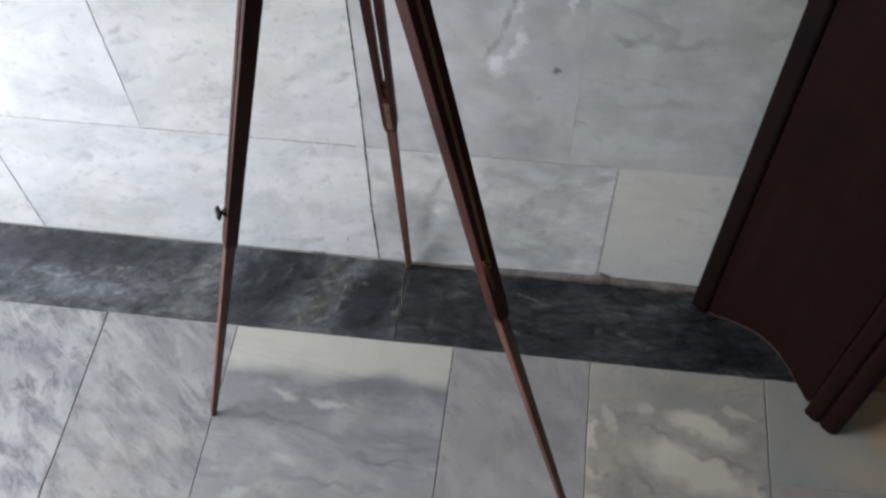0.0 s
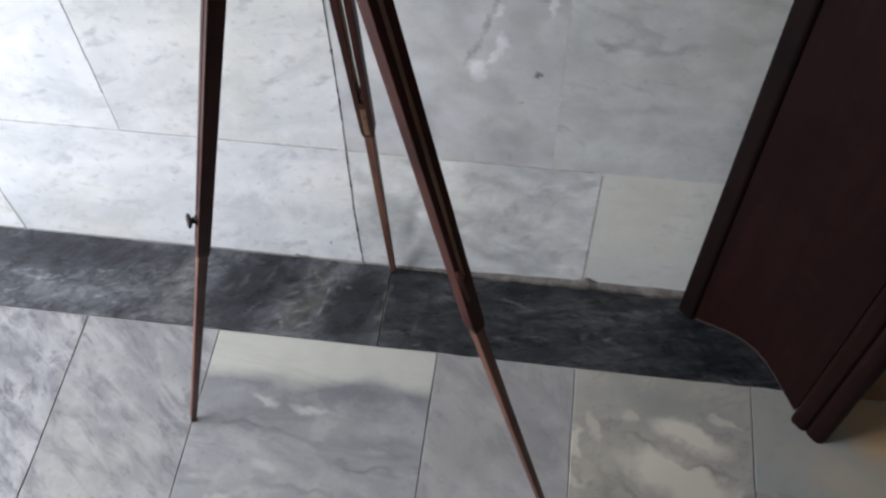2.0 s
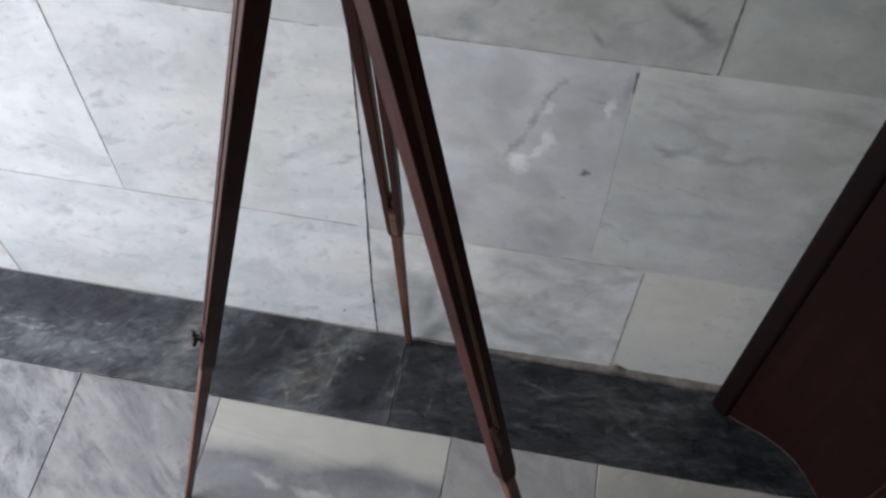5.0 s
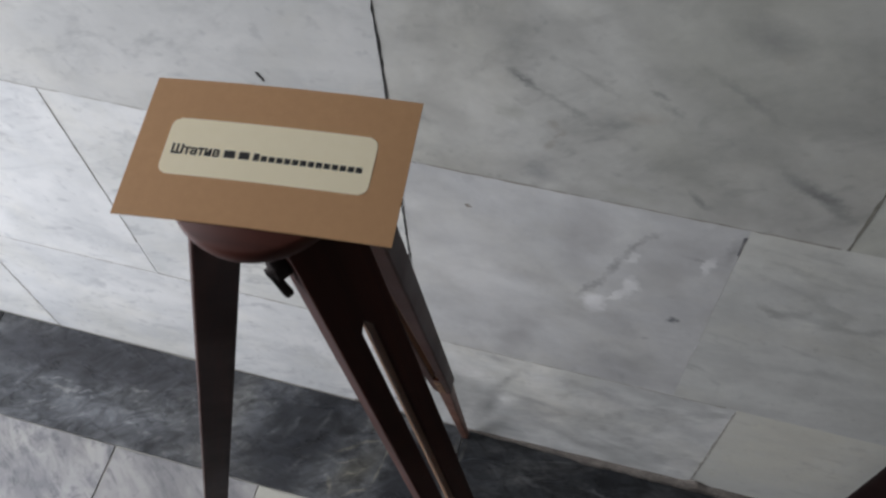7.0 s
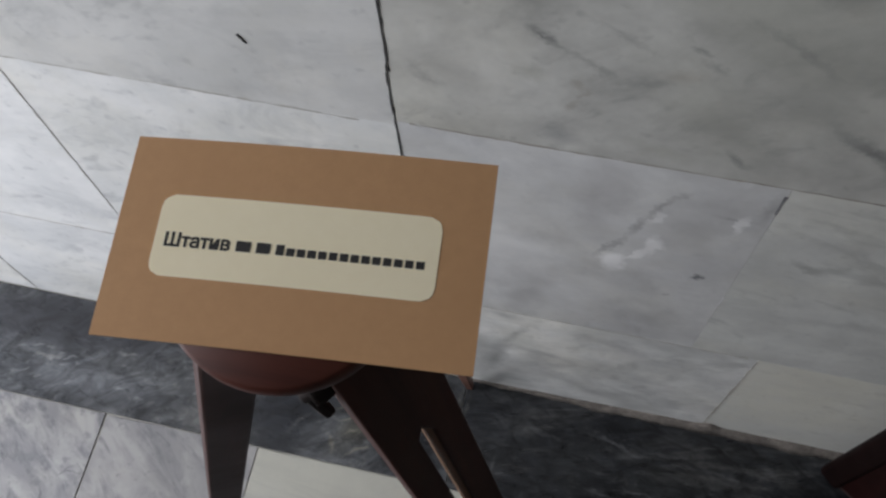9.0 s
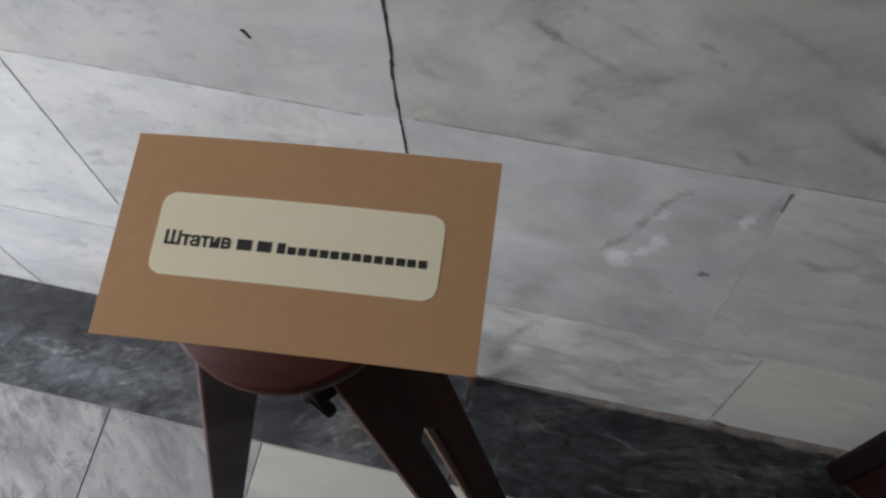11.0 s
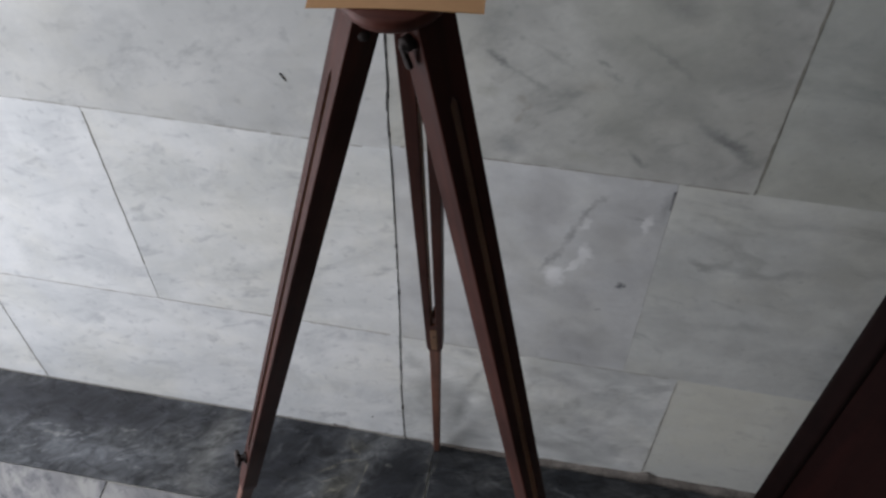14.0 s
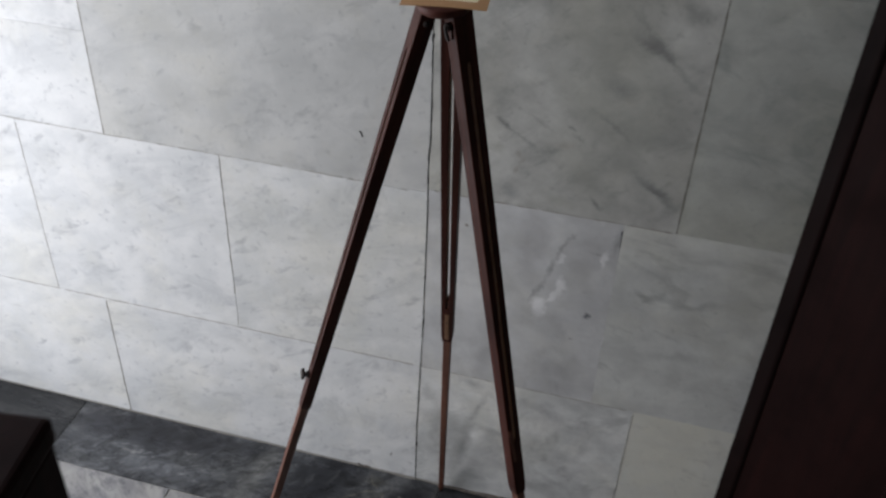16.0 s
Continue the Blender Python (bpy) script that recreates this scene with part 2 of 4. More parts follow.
PALE_FLECK = marble("greenish_flecked_marble", (0.675, 0.69, 0.67), (0.58, 0.597, 0.583), (0.29, 0.31, 0.30), (0, -14, 0), 0.9, 0.45, 0.7, 0.3, 0.45, 0.36, at=(0.6345, 0.5105), mottle=0.09, marks=(
    (0.353, 0.582, 0.382, 0.566, 0.008, 0.6), (0.369, 0.569, 0.394, 0.581, 0.010, 0.45), (0.42, 0.56, 0.50, 0.59, 0.008, 0.4), (0.37, 0.45, 0.50, 0.47, 0.012, 0.3)))
SCAR, LILAC, CEMENTED = (0.32, 0.325, 0.33), (0.70, 0.707, 0.708), (0.81, 0.815, 0.82)
GREYISH = marble("greyish_marble", (0.65, 0.66, 0.66), (0.565, 0.575, 0.578), (0.31, 0.32, 0.335), (0, 95, 0), 0.8, 0.15, 1.2, 0.3, 0.25, at=(0.1635, 0.5105), warp=0.03, mottle=0.10, patches=(
    (0.02, 0.65, 0.15, 0.40, 0.08, 0.5, LILAC, 0.3), (0.185, 0.72, 0.185, 0.56, 0.032, 0.6, (0.45, 0.452, 0.455), 0.35), (0.255, 0.60, 0.275, 0.67, 0.048, 0.6, (0.48, 0.485, 0.487), 0.2),
    # The next patch paints the upper end of the rear leg's soft shadow.
    (0.150, 0.47, 0.112, 0.325, 0.020, 0.50, (0.40, 0.40, 0.405), 0.0), (0.24, 0.42, 0.30, 0.36, 0.040, 0.30, (0.55, 0.56, 0.53), 0.0),
    (0.188, 0.519, 0.211, 0.575, 0.0055, 0.75, SCAR, 0.2), (0.211, 0.575, 0.224, 0.620, 0.0060, 0.80, SCAR, 0.2), (0.224, 0.620, 0.238, 0.656, 0.0045, 0.75, SCAR, 0.2), (0.238, 0.656, 0.250, 0.670, 0.0040, 0.55, SCAR, 0.2),
    (0.315, 0.690, 0.313, 0.640, 0.0085, 0.70, SCAR, 0.1), (0.312, 0.640, 0.272, 0.642, 0.0050, 0.55, SCAR, 0.1), (0.288, 0.511, 0.290, 0.514, 0.0055, 1.0, (0.16, 0.165, 0.18), 0.35), (0.262, 0.455, 0.264, 0.457, 0.004, 0.7, SCAR, 0.3),
    (0.2075, 0.504, 0.2075, 0.520, 0.0165, 0.95, CEMENTED, 0.5), (0.220, 0.524, 0.231, 0.550, 0.0060, 0.75, CEMENTED, 0.5), (0.234, 0.546, 0.238, 0.580, 0.0092, 0.9, CEMENTED, 0.4),
    (0.231, 0.612, 0.233, 0.622, 0.0070, 0.55, CEMENTED, 0.5), (0.298, 0.612, 0.301, 0.652, 0.0062, 0.85, CEMENTED, 0.4)))
FOOT = marble("grey_veined_marble_leg_shade", (0.80, 0.81, 0.80), (0.63, 0.65, 0.642), (0.31, 0.32, 0.315), (0, 38, 0), 0.9, 0.4, 0.6, 0.3, 0.4, at=(0.199, 0.161), mottle=0.14, patches=((0.02, 0.30, 0.09, 0.03, 0.055, 0.45, (0.40, 0.41, 0.40), 0.2), (0.15, 0.10, 0.33, 0.05, 0.05, 0.25, (0.45, 0.46, 0.44), 0.0)), marks=(
    # The first two streaks are the rear leg's shadow, painted among the veins.
    (0.110, 0.215, 0.077, 0.049, 0.018, 0.80), (0.107, 0.203, 0.135, 0.285, 0.009, 0.5), (0.084, 0.309, 0.119, 0.300, 0.014, 0.45), (0.236, 0.110, 0.321, 0.064, 0.010, 0.35),
    (0.031, 0.128, 0.052, 0.226, 0.014, 0.35), (0.195, 0.289, 0.285, 0.252, 0.012, 0.35), (0.120, 0.200, 0.200, 0.170, 0.010, 0.35), (0.21, 0.20, 0.36, 0.13, 0.022, 0.28), (0.15, 0.11, 0.27, 0.04, 0.012, 0.30)))
CREAM = marble("cream_marble", (0.85, 0.86, 0.815), (0.78, 0.79, 0.75), (0.44, 0.44, 0.42), (0, 10, 0), 0.7, 0.15, 0.9, 0.3, 0.35)
DARK = marble("dark_marble", (0.008, 0.009, 0.011), (0.019, 0.0205, 0.023), (0.11, 0.11, 0.108), (0, 0, 3), 0.9, 0.5, 0.32, 0.2, 0.3, 0.26, None, (0.42, 0.64))
WISP = (0.085, 0.087, 0.09)
DARK_MAIN = marble("dark_marble_with_white_wisps", (0.0105, 0.0115, 0.014), (0.025, 0.027, 0.030), (0.11, 0.11, 0.11), (0, 0, -14), 0.9, 0.5, 0.34, 0.2, 0.3, 0.22, None, (0.42, 0.66),
                   at=(0.3955, -0.0815), flat=True, warp=0.03, mottle=0.7, slant=14.0, patches=(
    (0.06, -0.13, 0.12, -0.09, 0.03, 0.5, (0.035, 0.037, 0.038), 0.0), (0.058, -0.01, 0.056, -0.155, 0.0035, 0.6, (0.085, 0.084, 0.072), 0.2),
    (0.254, -0.041, 0.300, -0.052, 0.0028, 0.8, WISP, 0.0), (0.295, -0.050, 0.330, -0.064, 0.0055, 0.7, WISP, 0.0), (0.325, -0.054, 0.395, -0.054, 0.0035, 0.7, WISP, 0.0), (0.39, -0.056, 0.48, -0.070, 0.003, 0.45, WISP, 0.0),
    (0.215, -0.086, 0.290, -0.103, 0.0032, 0.6, WISP, 0.0), (0.290, -0.103, 0.356, -0.124, 0.0032, 0.75, WISP, 0.0), (0.24, -0.115, 0.32, -0.134, 0.0028, 0.55, WISP, 0.0), (0.34, -0.128, 0.43, -0.122, 0.003, 0.5, WISP, 0.0),
    (0.403, -0.105, 0.412, -0.106, 0.006, 0.7, WISP, 0.0), (0.44, -0.104, 0.456, -0.100, 0.005, 0.75, WISP, 0.0), (0.465, -0.079, 0.53, -0.086, 0.0035, 0.5, WISP, 0.0), (0.49, -0.123, 0.502, -0.122, 0.006, 0.75, WISP, 0.0),
    (0.112, -0.10, 0.114, -0.13, 0.004, 0.6, WISP, 0.0), (0.12, -0.150, 0.128, -0.150, 0.005, 0.7, WISP, 0.0),
    (0.15, -0.05, 0.23, -0.065, 0.003, 0.35, WISP, 0.0)))
streaks = random.Random(12)
WISPS = []
for i in range(34):
    x, y = streaks.uniform(-0.66, -0.33), streaks.uniform(-0.155, -0.085)
    l = streaks.uniform(0.008, 0.026)
    WISPS.append((x, y, x + l, y + l * streaks.uniform(0.0, 0.35), streaks.uniform(0.0018, 0.0036), streaks.uniform(0.35, 0.8), (0.20, 0.204, 0.21) if i % 3 else (0.022, 0.024, 0.030), 0.0))
INKY, TAN, BUFF = (0.010, 0.011, 0.014), (0.064, 0.061, 0.049), (0.19, 0.178, 0.14)
DARK_GREY = marble("dark_grey_marble", (0.034, 0.036, 0.041), (0.082, 0.086, 0.093), (0.22, 0.225, 0.22), (0, 0, 8), 0.9, 0.12, 0.22, 0.22, 0.45, 0.45, None, (0.42, 0.62),
                   at=(-0.342, -0.0815), flat=True, warp=0.034, mottle=0.62, slant=-32.0, patches=(
    (-0.74, -0.05, -0.36, -0.028, 0.050, 0.9, (0.030, 0.031, 0.036), 0.6), (-0.62, -0.135, -0.36, -0.115, 0.030, 0.6, (0.11, 0.115, 0.125), 0.2), *WISPS,
    (-0.600, -0.106, -0.556, -0.094, 0.0034, 0.65, (0.24, 0.24, 0.23), 0.0), (-0.47, -0.072, -0.44, -0.063, 0.0035, 0.7, (0.26, 0.26, 0.255), 0.0),
    (-0.290, 0.0, -0.318, -0.15, 0.034, 0.62, (0.150, 0.150, 0.143), 0.15), (-0.36, -0.140, -0.29, -0.150, 0.020, 0.45, (0.15, 0.15, 0.143), 0.0),
    (-0.225, -0.12, -0.150, -0.02, 0.066, 0.88, INKY, 0.5), (-0.20, -0.145, -0.16, -0.10, 0.040, 0.7, INKY, 0.3), (-0.015, -0.14, 0.03, -0.03, 0.060, 0.88, INKY, 0.5), (-0.13, -0.06, -0.10, -0.04, 0.018, 0.6, INKY, 0.2),
    (-0.21, -0.085, -0.195, -0.045, 0.006, 0.5, (0.10, 0.105, 0.11), 0.0), (-0.235, -0.10, -0.215, -0.06, 0.006, 0.45, (0.10, 0.105, 0.11), 0.0), (-0.165, -0.07, -0.15, -0.03, 0.005, 0.45, (0.09, 0.09, 0.09), 0.0), (-0.185, -0.14, -0.165, -0.10, 0.005, 0.4, (0.09, 0.09, 0.09), 0.0),
    (-0.112, -0.140, -0.062, -0.072, 0.028, 0.72, TAN, 0.2), (-0.098, -0.033, -0.045, -0.022, 0.012, 0.6, TAN, 0.1), (-0.126, -0.083, -0.096, -0.072, 0.0035, 0.8, BUFF, 0.0), (-0.10, -0.072, -0.062, -0.050, 0.0035, 0.8, BUFF, 0.0),
    (-0.050, -0.056, -0.046, -0.080, 0.0035, 0.75, BUFF, 0.0), (-0.048, -0.082, -0.062, -0.124, 0.0035, 0.75, BUFF, 0.0), (-0.064, -0.126, -0.094, -0.150, 0.0035, 0.7, BUFF, 0.0), (-0.120, -0.10, -0.088, -0.090, 0.0030, 0.65, BUFF, 0.0),
    (-0.105, -0.125, -0.075, -0.100, 0.0030, 0.65, BUFF, 0.0), (-0.13, -0.125, -0.112, -0.148, 0.004, 0.6, BUFF, 0.0), (-0.086, -0.026, -0.066, -0.046, 0.004, 0.6, BUFF, 0.0),
    (-0.017, -0.057, -0.011, -0.055, 0.0040, 0.6, (0.22, 0.22, 0.20), 0.0), (0.030, -0.12, 0.040, -0.06, 0.007, 0.4, (0.06, 0.062, 0.06), 0.0), (0.055, -0.005, 0.054, -0.158, 0.004, 0.7, (0.10, 0.098, 0.082), 0.2)))
FLOOR_GREY = marble("floor_grey_marble", (0.365, 0.355, 0.346), (0.235, 0.230, 0.233), (0.135, 0.136, 0.146), (0, 0, 38), 1.0, 0.75, 0.2, 0.28, 0.85, 0.36, None, (0.42, 0.62))
SCUFFS = []
for i in range(15):
    x, y, a = streaks.uniform(-0.64, -0.47), streaks.uniform(-0.40, -0.24), streaks.uniform(0, 3.14)
    l = streaks.uniform(0.012, 0.04)
    SCUFFS.append((x, y, x + l * math.cos(a), y + l * math.sin(a), streaks.uniform(0.0025, 0.005), streaks.uniform(0.6, 0.95)))
FLOOR_SCUFFED = marble("floor_scuffed_marble", (0.39, 0.382, 0.375), (0.225, 0.222, 0.23), (0.11, 0.114, 0.128), (0, 0, 42), 1.0, 0.8, 0.16, 0.26, 0.8, 0.42, None, (0.40, 0.60), at=(-0.5985, -0.553), flat=True, marks=SCUFFS)
FLOOR_SOFT = marble("floor_soft_grey_marble", (0.385, 0.372, 0.360), (0.290, 0.280, 0.275), (0.19, 0.188, 0.192), (0, 0, 40), 1.0, 0.4, 0.5, 0.28, 0.6, 0.5)
FLOOR_BAND = marble("floor_banded_marble", (0.372, 0.364, 0.352), (0.235, 0.231, 0.237), (0.15, 0.153, 0.163), (0, 0, 5), 1.0, 0.55, 0.45, 0.28, 0.5, 0.32,
                    ((-0.353, 0.407), [(0.0, (0.27, 0.27, 0.275)), (0.18, (0.35, 0.348, 0.345)), (0.36, (0.27, 0.27, 0.28)), (0.52, (0.36, 0.358, 0.355)), (0.70, (0.33, 0.33, 0.333)), (0.80, (0.26, 0.262, 0.272)), (0.860, (0.165, 0.167, 0.178)), (0.888, (0.52, 0.51, 0.44))]),
                    at=(-0.03, -0.513), flat=True, fill=(0.52, 0.52, 0.48), marks=(
    (-0.169, -0.241, -0.028, -0.245, 0.020, 0.6), (-0.028, -0.250, 0.158, -0.250, 0.020, 0.55), (0.044, -0.333, 0.164, -0.331, 0.014, 0.5), (-0.189, -0.536, 0.04, -0.520, 0.030, 0.5), (-0.19, -0.262, -0.10, -0.246, 0.010, 0.5), (0.0, -0.372, 0.13, -0.385, 0.008, 0.6), (-0.20, -0.335, -0.05, -0.325, 0.007, 0.5), (-0.15, -0.42, 0.10, -0.43, 0.007, 0.45)),
    fills=((-0.125, -0.276, -0.083, -0.290, 0.010, 0.65), (-0.062, -0.290, 0.002, -0.299, 0.008, 0.65), (-0.104, -0.393, -0.066, -0.394, 0.010, 0.5), (-0.178, -0.472, -0.119, -0.447, 0.012, 0.5)))
OYSTER, MURK = (0.61, 0.56, 0.465), (0.19, 0.18, 0.16)
FLOOR_BLOTCH = marble("floor_blotched_marble", (0.33, 0.32, 0.285), (0.42, 0.392, 0.335), (0.19, 0.19, 0.18), (0, 0, -38), 0.8, 0.4, 0.30, 0.28, 0.6, 0.5, None, (0.42, 0.62),
                      at=(0.5365, -0.473), flat=True, warp=0.05, patches=(
    (0.42, -0.46, 0.66, -0.44, 0.10, 0.4, OYSTER, 0.3), (0.43, -0.60, 0.62, -0.70, 0.09, 0.5, OYSTER, 0.2), (0.40, -0.20, 0.66, -0.215, 0.035, 0.5, (0.25, 0.26, 0.24), 0.2),
    (0.493, -0.311, 0.628, -0.353, 0.0397, 1, OYSTER, 0.55), (0.543, -0.251, 0.625, -0.278, 0.0272, 1, OYSTER, 0.55), (0.398, -0.271, 0.404, -0.316, 0.0113, 0.8, OYSTER, 0.55),
    (0.405, -0.401, 0.423, -0.441, 0.0159, 0.9, OYSTER, 0.55), (0.486, -0.43, 0.514, -0.459, 0.0223, 0.95, OYSTER, 0.55), (0.426, -0.5, 0.482, -0.503, 0.0177, 0.95, OYSTER, 0.55),
    (0.656, -0.362, 0.664, -0.407, 0.0158, 0.9, OYSTER, 0.55), (0.615, -0.224, 0.657, -0.235, 0.0095, 0.6, OYSTER, 0.55), (0.512, -0.395, 0.522, -0.399, 0.0095, 0.6, OYSTER, 0.55),
    (0.422, -0.248, 0.436, -0.292, 0.0132, 0.5, OYSTER, 0.55), (0.483, -0.237, 0.501, -0.245, 0.0103, 0.5, OYSTER, 0.55), (0.547, -0.473, 0.624, -0.483, 0.023, 0.5, OYSTER, 0.55),
    (0.398, -0.345, 0.413, -0.368, 0.0093, 0.6, OYSTER, 0.55),
    (0.466, -0.264, 0.548, -0.296, 0.0059, 0.5, MURK, 0.1), (0.547, -0.303, 0.669, -0.323, 0.0072, 0.55, MURK, 0.1), (0.468, -0.348, 0.525, -0.387, 0.0087, 0.5, MURK, 0.1),
    (0.433, -0.449, 0.49, -0.47, 0.0072, 0.45, MURK, 0.1), (0.525, -0.412, 0.638, -0.423, 0.0081, 0.4, MURK, 0.1), (0.594, -0.236, 0.671, -0.268, 0.0049, 0.4, MURK, 0.1),
    (0.439, -0.331, 0.463, -0.405, 0.015, 0.35, MURK, 0.1)))
FLOOR_BLOTCH_FAR = marble("floor_blotched_marble_far", (0.30, 0.315, 0.305), (0.50, 0.50, 0.46), (0.22, 0.225, 0.225), (0, 0, -38), 1.0, 0.35, 0.8, 0.28, 0.4, 0.5, None, (0.44, 0.62))
FLOOR_BAND_FAR = marble("floor_banded_marble_far", (0.385, 0.383, 0.38), (0.25, 0.25, 0.26), (0.155, 0.157, 0.168), (0, 0, 8), 1.0, 0.45, 0.7, 0.28, 0.5, 0.36)
# Grey-green marble; its orange patches paint warm light on the right side.
FLOOR_WARM_LIT = marble("floor_warm_lit_marble", (0.33, 0.345, 0.325), (0.37, 0.355, 0.31), (0.24, 0.235, 0.205), (0, 0, 60), 1.0, 0.3, 0.5, 0.28, at=(0.802, -0.253), flat=True, patches=(
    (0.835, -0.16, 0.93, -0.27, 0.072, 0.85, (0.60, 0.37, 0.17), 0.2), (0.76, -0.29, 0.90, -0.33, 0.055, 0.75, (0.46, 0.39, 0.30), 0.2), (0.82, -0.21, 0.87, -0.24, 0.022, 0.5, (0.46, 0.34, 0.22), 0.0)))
FLOOR_BROWN = marble("floor_brown_marble", (0.30, 0.17, 0.075), (0.22, 0.12, 0.055), (0.12, 0.07, 0.04), (0, 0, 60), 1.0, 0.3, 0.5, 0.28)
FLOOR_ROSE = marble("floor_rosy_marble", (0.43, 0.385, 0.345), (0.33, 0.295, 0.27), (0.22, 0.19, 0.17), (0, 0, 60), 1.0, 0.3, 0.7, 0.28)
GROUT = plain("joint_mortar", (0.34, 0.33, 0.30), (0.48, 0.46, 0.42), 0.95, 60)
CEMENT = plain("cement", (0.10, 0.088, 0.078), (0.30, 0.27, 0.24), 0.95, 70, 0, 0.8)
JOINT_DARK = plain("dirty_joint", (0.22, 0.20, 0.175), (0.44, 0.415, 0.37), 0.95, 80)
JOINT_GREEN = plain("greenish_joint", (0.17, 0.165, 0.14), (0.32, 0.31, 0.27), 0.95, 80)
CRACK = plain("crack_dirt", (0.02, 0.02, 0.02), (0.09, 0.085, 0.08), 1.0, 90)
FILLER = plain("white_filler", (0.72, 0.73, 0.74), (0.80, 0.80, 0.81), 0.7, 45, 0, 0.2)
STAIN = plain("grey_scar", (0.11, 0.11, 0.12), (0.27, 0.27, 0.28), 0.8, 90, 0, 0.3)
PLASTER = plain("painted_plaster", (0.30, 0.30, 0.29), (0.36, 0.36, 0.34), 0.8, 14, 0, 0.2)
LEG_WOOD = wood("tripod_wood", (0.027, 0.0070, 0.0046), (0.070, 0.0190, 0.0120), 0.42, gloss=0.17)
LOWER_WOOD = wood("tripod_lower_wood", (0.082, 0.032, 0.021), (0.205, 0.084, 0.053), 0.42, gloss=0.35)
# Pale tongue wood; on the slot walls its lightness stands in for light.
SLOT_WOOD = wood("pale_lit_slot_wood", (0.18, 0.095, 0.052), (0.34, 0.20, 0.115), 0.5)
HEAD_WOOD = wood("tripod_head_wood", (0.050, 0.012, 0.008), (0.110, 0.030, 0.018), 0.4, 0)
PANEL_WOOD = wood("mahogany_wood", (0.0080, 0.0024, 0.0023), (0.0175, 0.0048, 0.0043), 0.5, 2, 60.0, 0.09)
STILE_WOOD = wood("blackened_mahogany", (0.004, 0.0018, 0.0018), (0.010, 0.0032, 0.0030), 0.55, 2, 60.0, 0.10)
WORN_WOOD = wood("dusty_worn_mahogany", (0.030, 0.018, 0.017), (0.080, 0.060, 0.056), 0.85, 0, 120.0, 0.03)
IRON = plain("blackened_iron", (0.016, 0.011, 0.010), (0.048, 0.033, 0.029), 0.62, 120, 0.3, 0.2)
NUT_IRON = plain("browned_iron", (0.012, 0.007, 0.006), (0.034, 0.020, 0.017), 0.8, 120, 0.0, 0.2)
CARD = plain("brown_card", (0.485, 0.272, 0.128), (0.535, 0.305, 0.146), 0.75, 300, 0, 0.1)
PAPER = plain("cream_paper", (0.93, 0.83, 0.585), (0.96, 0.865, 0.625), 0.8, 200, 0, 0.05)
INK = plain("black_ink", (0.015, 0.015, 0.015), (0.03, 0.028, 0.026), 0.7, 200, 0, 0.0)


# ---- mesh helpers ----
def part(name, bm, mat, parent=None, label="", at=None):
    """Link a bmesh as one object, under its thing if there is one."""
    me = bpy.data.meshes.new(name)
    bm.to_mesh(me)
    bm.free()
    me.materials.append(mat)
    ob = new(name, me)
    if at is not None:
        ob.matrix_world = at
    if parent is not None:
        ob.parent = parent
    if label:
        tagged(ob, label)
    return ob


def block(sx, sy, sz, bevel=0.0, segments=1):
    """A box centred on the origin with eased edges."""
    bm = bmesh.new()
    bmesh.ops.create_cube(bm, size=1.0)
    bmesh.ops.scale(bm, vec=(sx, sy, sz), verts=bm.verts)
    if bevel:
        bmesh.ops.bevel(bm, geom=bm.edges[:], offset=bevel, segments=segments, affect="EDGES", profile=0.5)
    return bm


def taper(top, bottom, z0, z1, shift0=(0, 0), shift1=(0, 0), bevel=0.0012):
    """A four-sided bar from z0 (section top) to z1 (section bottom)."""
    bm = bmesh.new()
    rings = []
    for (w, d), z, (sx, sy) in ((top, z0, shift0), (bottom, z1, shift1)):
        rings.append([bm.verts.new((sx + a * w / 2, sy + b * d / 2, z)) for a, b in ((-1, -1), (1, -1), (1, 1), (-1, 1))])
    bm.faces.new(rings[0])
    bm.faces.new(rings[1][::-1])
    for i in range(4):
        bm.faces.new((rings[0][i], rings[1][i], rings[1][(i + 1) % 4], rings[0][(i + 1) % 4]))
    bmesh.ops.recalc_face_normals(bm, faces=bm.faces[:])
    if bevel:
        bmesh.ops.bevel(bm, geom=bm.edges[:], offset=bevel, segments=2, affect="EDGES", profile=0.5)
    return bm


def lathe(profile, steps=40):
    """A turned shape round z from (radius, z) pairs."""
    bm = bmesh.new()
    rings = []
    for r, z in profile:
        if r < 1e-5:
            rings.append([bm.verts.new((0, 0, z))])
        else:
            rings.append([bm.verts.new((r * math.cos(math.tau * i / steps), r * math.sin(math.tau * i / steps), z)) for i in range(steps)])
    for a, b in zip(rings, rings[1:]):
        for i in range(steps):
            j = (i + 1) % steps
            quad = [v for v in dict.fromkeys((a[i % len(a)], a[j % len(a)], b[j % len(b)], b[i % len(b)]))]
            if len(quad) > 2:
                bm.faces.new(quad)
    bmesh.ops.recalc_face_normals(bm, faces=bm.faces[:])
    for f in bm.faces:
        f.smooth = True
    return bm


def merge(a, b, m=None):
    """Add bmesh b, moved by m, to bmesh a."""
    if m is not None:
        bmesh.ops.transform(b, matrix=m, verts=b.verts)
    me = bpy.data.meshes.new("scratch")
    b.to_mesh(me)
    b.free()
    a.from_mesh(me)
    bpy.data.meshes.remove(me)
    return a


